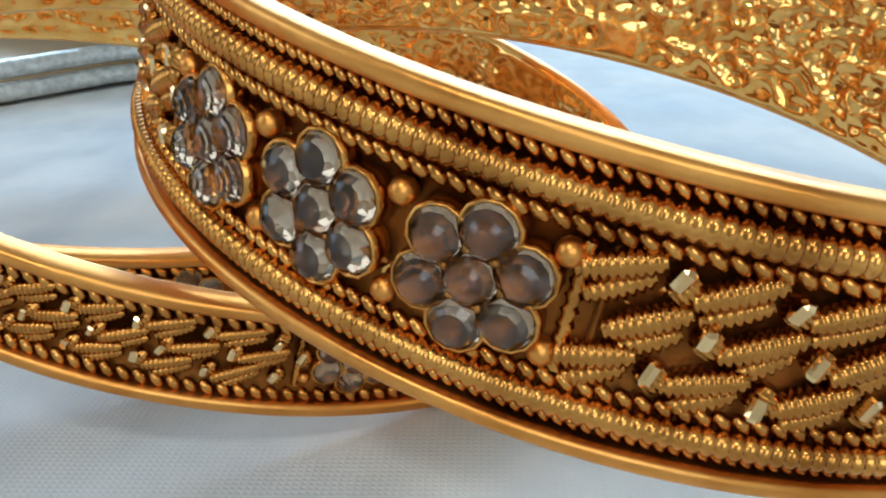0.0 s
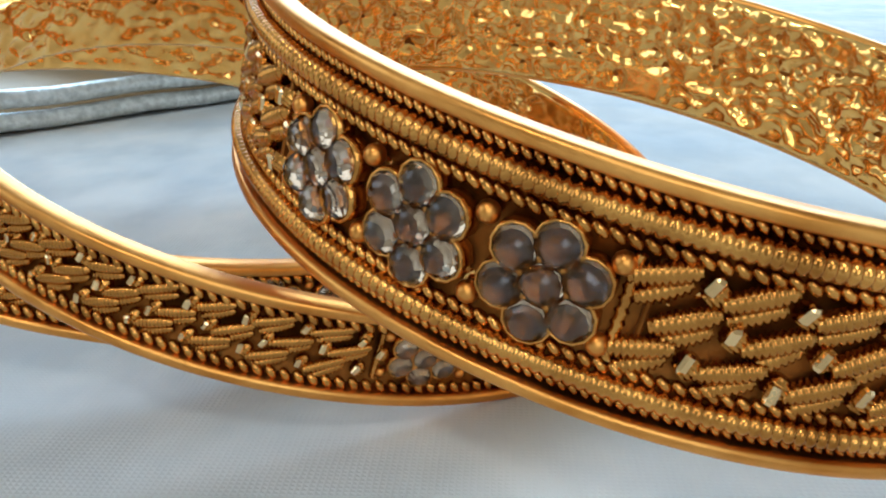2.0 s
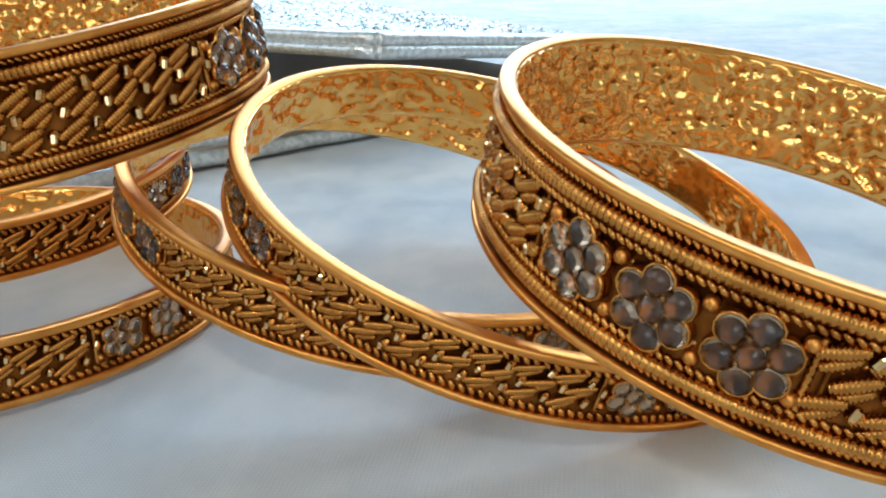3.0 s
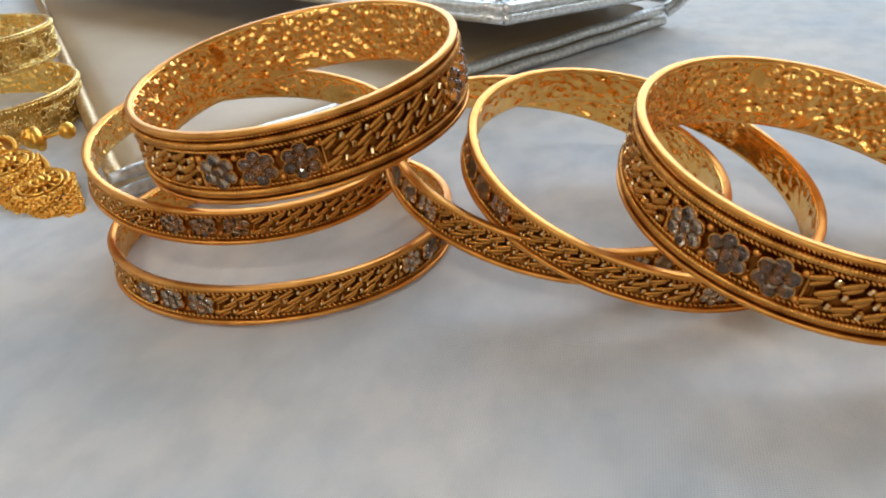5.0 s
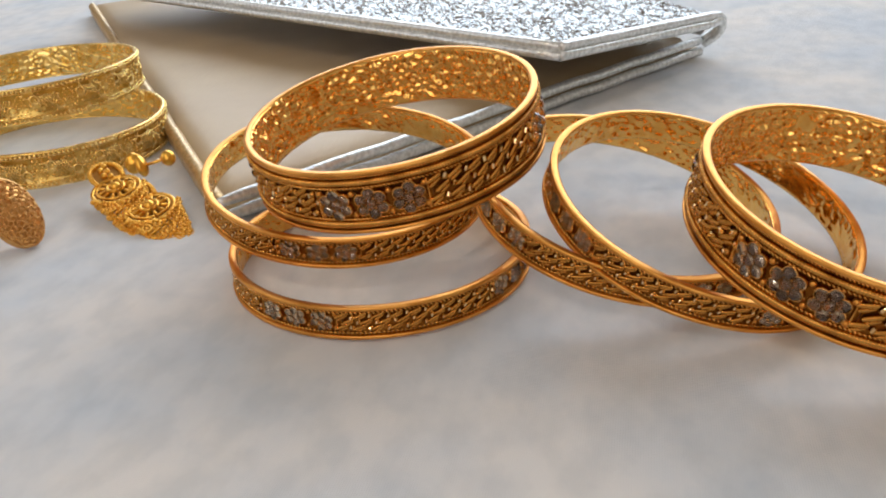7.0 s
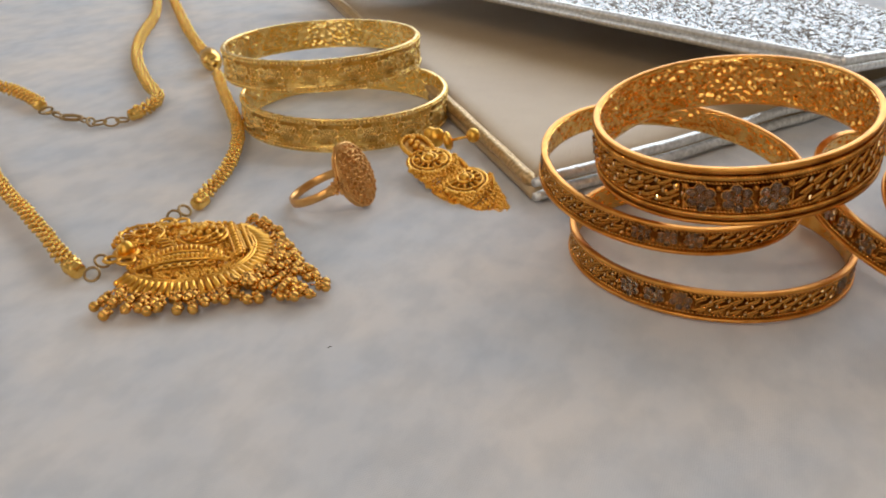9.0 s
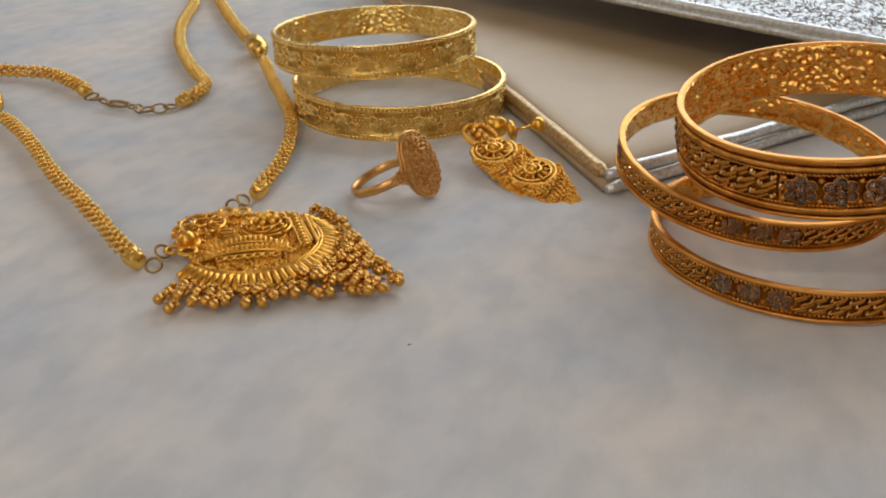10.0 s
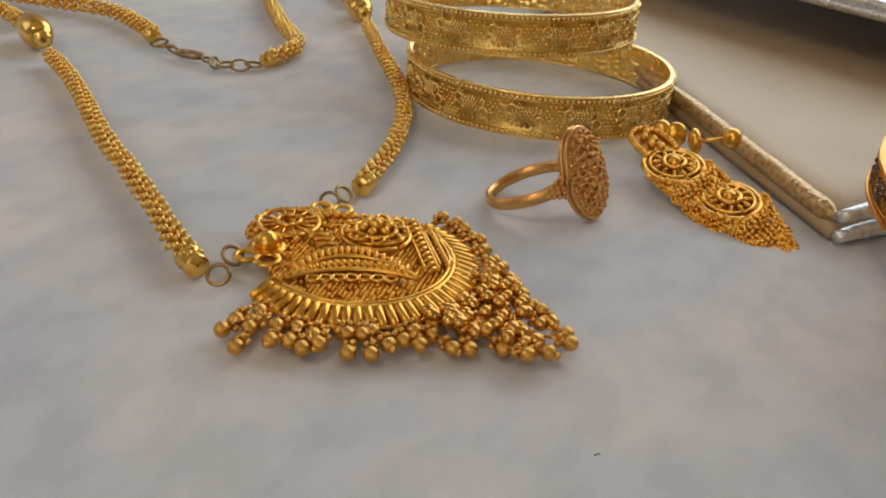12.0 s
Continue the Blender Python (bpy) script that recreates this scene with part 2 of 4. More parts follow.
def wall_with_window(name, along_x, at, lo, hi, wlo, whi, zlo, zhi, label):
    """A wall 0.1 m thick in four pieces round one opening."""
    bm = bmesh.new()
    for a0, a1, z0, z1 in ((lo, wlo, -0.75, 1.75), (whi, hi, -0.75, 1.75), (wlo, whi, -0.75, zlo), (wlo, whi, zhi, 1.75)):
        c = ((a0 + a1) / 2, at, (z0 + z1) / 2) if along_x else (at, (a0 + a1) / 2, (z0 + z1) / 2)
        s = (a1 - a0, 0.1, z1 - z0) if along_x else (0.1, a1 - a0, z1 - z0)
        bmesh.ops.create_cube(bm, size=1, matrix=pose(*c) @ size(*s))
    return structure(name, bm, WALL, label, "wall")


box("floor", -2.1, 2.1, -2.1, 1.37, -0.85, -0.75, WOOD, "brown wooden floor of the room", "floor")
box("ceiling", -2.1, 2.1, -2.1, 1.37, 1.75, 1.85, CEIL, "off-white painted ceiling", "ceiling")
wall_with_window("wall_north", True, 1.32, -2.1, 2.1, -0.9, 0.9, 0.22, 1.05, "beige plaster wall with a window opening")
wall_with_window("wall_west", False, -2.05, -2.0, 1.27, -0.8, 0.4, 0.35, 1.55, "unseen beige plaster wall with an opening added for the side fill")
wall_with_window("wall_south", True, -2.05, -2.1, 2.1, -0.4, 1.2, 0.30, 1.60, "beige plaster wall with a rear window opening")
box("wall_east", 2.0, 2.1, -2.0, 1.27, -0.75, 1.75, WALL, "plain beige plaster wall", "wall")


def cloth_height(x, y):
    """Soft folds of the cloth, flat where the jewellery lies."""
    far = min(1.0, max(0.0, (math.hypot(x + 0.11, y - 0.14) - 0.30) / 0.25))
    return -0.0004 + 0.0003 * noise.noise((x * 9, y * 9, 0.3)) + far * 0.006 * noise.noise((x * 4, y * 4, 1.7))


def build_table():
    t = thing("table", "brown wooden table under the white cloth", "table")
    part("tabletop", bar(2.2, 1.8, 0.03, 0.004), WOOD, t, m=pose(-0.1, 0.35, -0.0225))
    leg = mesh_of("leg", bar(0.07, 0.07, 0.70, 0.005), WOOD)
    for x in (-1.1, 0.9):
        for y in (-0.45, 1.15):
            part("leg", leg, parent=t, m=pose(x, y, -0.39))
    n = 150
    xs = [-0.1 + 1.15 * (s * abs(s) * 0.75 + s * 0.25) for s in (2 * i / n - 1 for i in range(n + 1))]
    ys = [0.12 + (1.1 if s > 0 else 0.65) * (s * abs(s) * 0.75 + s * 0.25) for s in (2 * i / n - 1 for i in range(n + 1))]
    bm = grid_mesh([[(x, y, cloth_height(x, y)) for y in ys] for x in xs], False, False)
    tagged(part("tablecloth", bm, CLOTH), "white cotton cloth with soft creases spread on the table", "tablecloth")


build_table()


# ---- bangles ----
def frame_on(r, deg, z):
    """A place on the band: local x runs round, y up, z outward."""
    a = radians(deg)
    out, up = Vector((math.cos(a), math.sin(a), 0)), Vector((0, 0, 1))
    run = up.cross(out)
    m = Matrix((run, up, out)).transposed().to_4x4()
    return Matrix.Translation(out * r + up * z) @ m


def spindle_mesh(length, rad, ribs, name):
    rows = []
    n = ribs * 3 + 1
    for i in range(n):
        s = i / (n - 1)
        q = rad * (0.55 + 0.45 * math.sin(math.pi * min(1, max(0, s))) ** 0.5) * (1.0, 1.0, 0.66)[i % 3]
        rows.append([(length * (s - 0.5), q * math.cos(k), q * math.sin(k)) for k in (2 * math.pi * j / 7 for j in range(7))])
    bm = grid_mesh(rows, close_u=False)
    bm.verts.ensure_lookup_table()
    for i in (0, n - 1):
        bm.faces.new([bm.verts[i * 7 + k] for k in range(7)])
    bmesh.ops.recalc_face_normals(bm, faces=bm.faces)
    return mesh_of(name, bm, GOLD)


def stone_mesh(rad, name="stone"):
    """A high crystal dome cut in rings of facets."""
    rows = []
    for q, h in ((0.98, 0.0), (1.0, 0.24), (0.88, 0.54), (0.64, 0.80), (0.36, 0.94), (0.12, 0.98)):
        rows.append([(rad * q * math.cos(2 * math.pi * i / 12), rad * q * math.sin(2 * math.pi * i / 12), rad * h) for i in range(12)])
    bm = grid_mesh(rows, close_u=False)
    bm.verts.ensure_lookup_table()
    bm.faces.new([bm.verts[60 + k] for k in range(12)])
    bm.faces.new([bm.verts[11 - k] for k in range(12)])
    bmesh.ops.recalc_face_normals(bm, faces=bm.faces)
    return mesh_of(name, bm, STONE, False)


def flower_setting(rad, wide):
    """Seven cups in a scalloped gold plate."""
    bm = bmesh.new()
    places = [(0, 0)] + [(1.82 * rad * wide * math.cos(radians(60 * k + 30)), 1.82 * rad * math.sin(radians(60 * k + 30))) for k in range(6)]
    for x, y in places:
        prof = [(1.00, -0.6), (1.17, -0.6), (1.17, 0.30), (1.04, 0.34), (1.0, 0.1)]
        rows = [[(x + rad * q * math.cos(a), y + rad * q * math.sin(a), rad * h) for q, h in prof] for a in (2 * math.pi * i / 12 for i in range(12))]
        vs = [[bm.verts.new(p) for p in r] for r in rows]
        for i in range(12):
            for j in range(4):
                bm.faces.new((vs[i][j], vs[(i + 1) % 12][j], vs[(i + 1) % 12][j + 1], vs[i][j + 1]))
    bmesh.ops.recalc_face_normals(bm, faces=bm.faces)
    return mesh_of("setting", bm, GOLD), places


def foil_mesh(places, rad):
    """Faceted mirror cups under the crystals."""
    bm = bmesh.new()
    for k, (x, y) in enumerate(places):
        rim = [bm.verts.new((x + rad * math.cos(2 * math.pi * i / 8 + k), y + rad * math.sin(2 * math.pi * i / 8 + k), -0.00004)) for i in range(8)]
        low = [bm.verts.new((x + 0.45 * rad * math.cos(2 * math.pi * (i + 0.5) / 8 + k), y + 0.45 * rad * math.sin(2 * math.pi * (i + 0.5) / 8 + k), -0.42 * rad)) for i in range(8)]
        tip = bm.verts.new((x, y, -0.52 * rad))
        for i in range(8):
            j = (i + 1) % 8
            bm.faces.new((rim[i], rim[j], low[i]))
            bm.faces.new((low[i], rim[j], low[j]))
            bm.faces.new((low[i], low[j], tip))
    return mesh_of("foil", bm, FOIL, False)


def hammered(a, z, r, amp, seed):
    """Chased lumps with sharp creases between them, and a few smooth spots."""
    p = Vector((math.cos(a) * r * 0.8, math.sin(a) * r * 0.8, z * 1.15 + seed)) / 0.00150
    near = noise.voronoi(p)[0][0]
    plain = min(1.0, max(0.12, 3.0 - 6.0 * noise.noise(p * 0.22)))
    return amp * plain * (1.0 - 2.6 * near * near + 0.7 * noise.noise(p * 1.7))


def band_core(R, h, r_in, field, seed, amp):
    """The core: hammered inner wall, flat edges, recessed outer field."""
    n, k = 660, 34 if h > 0.009 else 20
    zs = [h * (0.03 + 0.94 * j / (k - 1)) for j in range(k)]
    rows = []
    for i in range(n):
        a = 2 * math.pi * i / n
        prof = []
        for j, z in enumerate(zs):
            edge = min(1.0, min(j, k - 1 - j) / 2)
            prof.append((r_in - edge * 0.0002 + edge * hammered(a, z, r_in, amp, seed), z))
        prof += [(R - 0.0004, zs[-1]), (field, zs[-1] - 0.0002), (field, zs[0] + 0.0002), (R - 0.0004, zs[0])]
        rows.append([(r * math.cos(a), r * math.sin(a), z) for r, z in prof])
    bm = grid_mesh(rows)
    bmesh.ops.recalc_face_normals(bm, faces=bm.faces)
    me = mesh_of("band", bm, GOLD_INNER)
    me.materials.append(PATINA_SHADE)
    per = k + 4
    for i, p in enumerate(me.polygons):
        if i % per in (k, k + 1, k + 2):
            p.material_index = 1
    return me


def rim_profile(R, r_in, z0, z1):
    c = min(0.0003, (z1 - z0) * 0.3)
    return [(r_in, z0 + c), (r_in + c, z0), (R - c, z0), (R - c * 0.3, z0 + c * 0.3), (R, z0 + c), (R, z1 - c), (R - c * 0.3, z1 - c * 0.3), (R - c, z1), (r_in + c, z1), (r_in, z1 - c)]


def build_bangle(wide):
    R, h = (0.0326, 0.0136) if wide else (0.0330, 0.0070)
    r_in = R - 0.0017
    fld = R - 0.0014
    label = ("wide antique gold bangle with crystal flowers and woven wire panels" if wide else "narrow antique gold bangle with crystal flowers and woven wire panels")
    b = thing("wide_bangle" if wide else "narrow_bangle", label, "bangle", "antique gold bangles")
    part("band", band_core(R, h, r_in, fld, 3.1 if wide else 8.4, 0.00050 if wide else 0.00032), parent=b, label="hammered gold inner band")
    if wide:
        part("top_rim", lathe(rim_profile(R, r_in + 0.0001, h - 0.0009, h), 200), GOLD_RIM, b, "smooth polished rim")
        part("bottom_rim", lathe(rim_profile(R, r_in + 0.0001, 0, 0.0008), 200), GOLD_RIM, b, "smooth polished rim")
        for z, rad, ribs in ((h - 0.00235, 0.00072, 350), (0.0022, 0.00064, 350)):
            part("coil", coil_ring(R - 0.00038, z, rad, ribs), GOLD, b, "tightly wound gold wire")
        for z, rad, cnt, lean in ((h - 0.00130, 0.00034, 290, 48), (h - 0.0036, 0.00042, 240, 54), (0.0031, 0.00040, 250, 54), (0.0013, 0.00030, 330, 48)):
            part("rope", rope_ring(R - 0.0007, z, rad, cnt, lean, GOLD), parent=b)
        zlo, zhi, half, cols, nrow = 0.0033, h - 0.0041, 21.0, 6, 3
    else:
        part("top_rim", lathe(rim_profile(R, r_in + 0.0001, h - 0.0008, h), 200), GOLD_RIM, b, "smooth polished rim")
        part("bottom_rim", lathe(rim_profile(R, r_in + 0.0001, 0, 0.0008), 200), GOLD_RIM, b, "smooth polished rim")
        for z in (h - 0.00125, 0.00125):
            part("rope", rope_ring(R - 0.0006, z, 0.00038, 235, 42, GOLD), parent=b)
        zlo, zhi, half, cols, nrow = 0.0016, h - 0.0016, 16.5, 9, 3
    mid, tall = (zlo + zhi) / 2, zhi - zlo
    srad = tall / (5.15 if wide else 4.8)
    setting, places = flower_setting(srad, 1.0 if wide else 1.18)
    foil = foil_mesh(places, srad * 1.02)
    stone = stone_mesh(srad * 1.01)
    arc = radians(90 - 2 * half) * R
    pitch = arc / cols
    row_h = tall / nrow
    main = spindle_mesh(pitch * 0.76, row_h * 0.33, 10, "spindle")
    under = spindle_mesh(pitch * 0.62, row_h * 0.29, 8, "strand")
    stud = spindle_mesh(pitch * 0.26, row_h * 0.40, 4, "stud")
    # small chips added to carry the painted glints
    chip = mesh_of("chip", bar(row_h * 0.56, row_h * 0.32, row_h * 0.30, row_h * 0.08), GLINT, False)
    bead = many("bead", [ball_rows(10, 7)], [size(*(3 * (tall * 0.105,)))], GOLD_RIM)
    twist = [[((q := tall * 0.05 * (1 + 0.35 * math.sin(2 * k + 2.2 * i))) * math.cos(k), tall * 0.95 * (i / 26 - 0.5), q * math.sin(k)) for k in (2 * math.pi * j / 8 for j in range(8))] for i in range(27)]
    rope_bar = mesh_of("divider", grid_mesh(twist, close_u=False), GOLD)
    flat_bar = mesh_of("divider", bar(tall * 0.05, tall, tall * 0.14, tall * 0.015), PATINA_SHADE, False)
    rnd = random.Random(5 if wide else 6)
    for q in range(4):
        c = 90.0 * q
        step = 2 * half / 3 * 0.95
        for k in (-1, 0, 1):
            f = part("flower", setting, parent=b, label="flower of seven crystals in gold cups", m=frame_on(fld + srad * 0.62, c + k * step, mid) @ pose(0, 0, 0, 0, 0, rnd.uniform(-9, 9)))
            part("foil", foil, parent=f)
            for x, y in places:
                part("stone", stone, parent=f, label="clear domed crystal", m=pose(x, y, 0, rnd.uniform(-5, 5), rnd.uniform(-5, 5), rnd.uniform(0, 40)))
        for k in (-0.5, 0.5, -1.45, 1.45):
            for z in (mid + tall * 0.37, mid - tall * 0.37):
                part("bead", bead, parent=b, m=frame_on(fld + tall * 0.10, c + k * step, z))
        for s in (-1, 1):
            part("divider", rope_bar, parent=b, m=frame_on(fld + 0.0005, c + s * half * 0.97, mid))
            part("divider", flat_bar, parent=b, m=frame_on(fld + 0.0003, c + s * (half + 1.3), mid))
        for i in range(cols):
            for r in range(nrow):
                d = c + half + (90 - 2 * half) * (i + 0.5 + (0.36 if r % 2 else 0.0) - 0.18) / cols
                z = zlo + row_h * (r + 0.5)
                lean = (30 if r % 2 else 25) if wide else 23
                part("spindle", main, parent=b, m=frame_on(fld + 0.00075, d - 0.9, z + row_h * 0.20) @ pose(0, 0, 0, 0, rnd.uniform(-6, 6), lean + rnd.uniform(-4, 4)))
                part("strand", under, parent=b, m=frame_on(fld + 0.00055, d - 0.5, z - row_h * 0.26) @ pose(0, 0, 0, 0, rnd.uniform(-5, 5), lean + 4 + rnd.uniform(-5, 5)))
                part("stud", stud, parent=b, m=frame_on(fld + 0.0004, d + degrees_of(pitch * 0.47, R), z) @ pose(0, 0, 0, 0, 0, 64 + rnd.uniform(-9, 9)))
                part("chip", chip, parent=b, m=frame_on(fld + 0.0010, d + degrees_of(pitch * 0.40, R), z + row_h * rnd.uniform(-0.15, 0.3)) @ pose(0, 0, 0, rnd.uniform(-20, 20), rnd.uniform(-20, 20), 75 + rnd.uniform(-14, 14)))
    return b


def degrees_of(length, r):
    return math.degrees(length / r)


def lay(centre, nx, ny, turn):
    """The pose of a ring: its lower edge's centre, the lean of its axis, its turn."""
    up = Vector((nx, ny, math.sqrt(1 - nx * nx - ny * ny)))
    ex = (Vector((1, 0, 0)) - up * up.x).normalized()
    m = Matrix((ex, up.cross(ex), up)).transposed().to_4x4()
    return Matrix.Translation(centre) @ m @ pose(0, 0, 0, 0, 0, turn)


first = build_bangle(True)
first.matrix_basis = lay((-0.0762, 0.0980, 0.0202), -0.1065, -0.1213, -84.5)
second = copy_thing(first, lay((0.0165, 0.0818, 0.0095), 0.2293, -0.1405, -122.8))
tagged(first, "wide antique gold bangle with crystal flowers atop a stack")
tagged(second, "wide antique gold bangle with crystal flowers leaning on others")
first = build_bangle(False)
first.matrix_basis = lay((-0.0790, 0.0849, 0.0002), 0.0, 0.0, -106.0)
tagged(first, "narrow antique gold bangle lying flat on the cloth")
for centre, nx, ny, turn, words in (
    ((-0.0907, 0.1001, 0.0111), 0.0872, -0.1143, -84.5, "narrow antique gold bangle in the middle of a stack"),
    ((-0.0276, 0.0976, 0.0082), 0.2321, -0.1119, -140.2, "narrow antique gold bangle tilted under a second one"),
    ((-0.0119, 0.0912, 0.0095), 0.2822, -0.1622, -147.5, "narrow antique gold bangle leaning over another one"),
):
    tagged(copy_thing(first, lay(centre, nx, ny, turn)), words)


# ---- the pair of yellow filigree bangles ----
def build_filigree():
    R, h = 0.0349, 0.0107
    b = thing("filigree_bangle", "yellow gold filigree bangle with beaded edges", "bangle", "yellow filigree bangles")
    core = band_core(R, h, R - 0.0013, R - 0.0007, 21.7, 0.00026)
    core.materials[0], core.materials[1] = YELLOW, YELLOW_DARK
    part("band", core, parent=b, label="pierced yellow gold band")
    for z0, z1 in ((0, 0.0006), (h - 0.0006, h)):
        part("rim", lathe(rim_profile(R - 0.0001, R - 0.0014, z0, z1), 180), YELLOW, b)
    for z in (0.0010, h - 0.0010):
        me = many("bead_border", [ball_rows(8, 5)] * 170, [frame_on(R - 0.0001, 360 * k / 170, z) @ size(0.00060, 0.00056, 0.00056) for k in range(170)], YELLOW)
        part("bead_border", me, parent=b, label="row of tiny gold beads")
    for z in (0.0017, h - 0.0017):
        part("wire", lathe(circle_profile(R - 0.0006, z, 0.00022, 6), 180), YELLOW, b)
    ring = torus(0.00125, 0.00034, 16, 6)
    rosette = mesh_of("rosette", ring, YELLOW)
    dome = many("dome", [ball_rows(8, 5)], [size(0.00075, 0.00075, 0.0006)], YELLOW)
    wire = tube([(-0.0030, 0, 0), (0, 0, 0.00012), (0.0030, 0, 0)], 0.00019, 5)
    strip = mesh_of("lattice_bar", wire, YELLOW)
    petal = many("petal", [ball_rows(7, 5)], [size(0.00030, 0.00085, 0.00035)], YELLOW)
    rnd = random.Random(17)
    ms = []
    for j in range(7):
        for i in range(176):
            a = 360 * (i + 0.5 * (j % 2)) / 176
            if rnd.random() < (0.45 if 4.0 < a % 22.5 < 18.5 else 0.92):
                q = rnd.uniform(0.75, 1.35)
                ms.append(frame_on(R - 0.0006, a, 0.0026 + (h - 0.0052) * j / 6) @ size(0.00044 * q, 0.00044 * q, 0.00044 * q))
    tagged(part("granulation", many("granulation", [ball_rows(5, 4)] * len(ms), ms, YELLOW), parent=b, label="fine gold granulation"), kind="stuff")
    units = 16
    for u in range(units):
        a = 360 * u / units
        out, mid = R - 0.0002, h / 2
        for k in (-1, 1):
            part("rosette", rosette, parent=b, m=frame_on(out, a + 5.6 * k, mid + 0.0012 * k))
            part("dome", dome, parent=b, m=frame_on(out, a + 5.6 * k, mid - 0.0018 * k) @ size(0.7, 0.7, 0.8))
            for q in range(5):
                part("petal", petal, parent=b, m=frame_on(out, a + 5.6 * k, mid + 0.0012 * k) @ pose(0, 0, 0, 0, 0, 72 * q) @ pose(0, 0.0021, 0))
        for k in (-2, -1, 0, 1, 2):
            part("lattice_bar", strip, parent=b, m=frame_on(out, a + 11.25 + 1.35 * k, mid) @ pose(0, 0, 0, 0, 0, 62))
            part("lattice_bar", strip, parent=b, m=frame_on(out, a + 11.25 + 1.35 * k, mid) @ pose(0, 0, 0.0001, 0, 0, -62))
    return b


pair = build_filigree()
pair.matrix_basis = lay((-0.2049, 0.1523, 0.0), 0.0, 0.0, 4)
upper = copy_thing(pair, lay((-0.2204, 0.1683, 0.0120), -0.0423, 0.0198, 31))
tagged(pair, "yellow gold filigree bangle lying on the cloth")
tagged(upper, "yellow gold filigree bangle resting on its twin")


# ---- the clutch bag ----
def patch(corners, nu, nv, lift):
    """A bilinear sheet between four corners, with lift(u, v) added to z."""
    a, b, c, d = (Vector(p) for p in corners)
    rows = []
    for i in range(nu + 1):
        u = i / nu
        row = []
        for j in range(nv + 1):
            v = j / nv
            p = (a * (1 - u) + b * u) * (1 - v) + (d * (1 - u) + c * u) * v
            row.append((p.x, p.y, p.z + lift(u, v)))
        rows.append(row)
    return rows


def slab(corners, nu, nv, thick, lift):
    top = patch(corners, nu, nv, lift)
    low = patch(corners, nu, nv, lambda u, v: -thick)
    bm = bmesh.new()
    t = [[bm.verts.new(p) for p in r] for r in top]
    w = [[bm.verts.new(p) for p in r] for r in low]
    for i in range(nu):
        for j in range(nv):
            bm.faces.new((t[i][j], t[i + 1][j], t[i + 1][j + 1], t[i][j + 1]))
            bm.faces.new((w[i][j], w[i][j + 1], w[i + 1][j + 1], w[i + 1][j]))
    rim = [(i, 0) for i in range(nu)] + [(nu, j) for j in range(nv)] + [(i, nv) for i in range(nu, 0, -1)] + [(0, j) for j in range(nv, 0, -1)]
    for (i, j), (k, q) in zip(rim, rim[1:] + rim[:1]):
        bm.faces.new((t[i][j], w[i][j], w[k][q], t[k][q]))
    bmesh.ops.recalc_face_normals(bm, faces=bm.faces)
    return bm


def pillow(u, v, amount):
    e = min(u, 1 - u, v, 1 - v)
    return -amount * max(0.0, 1 - e / 0.035) ** 2


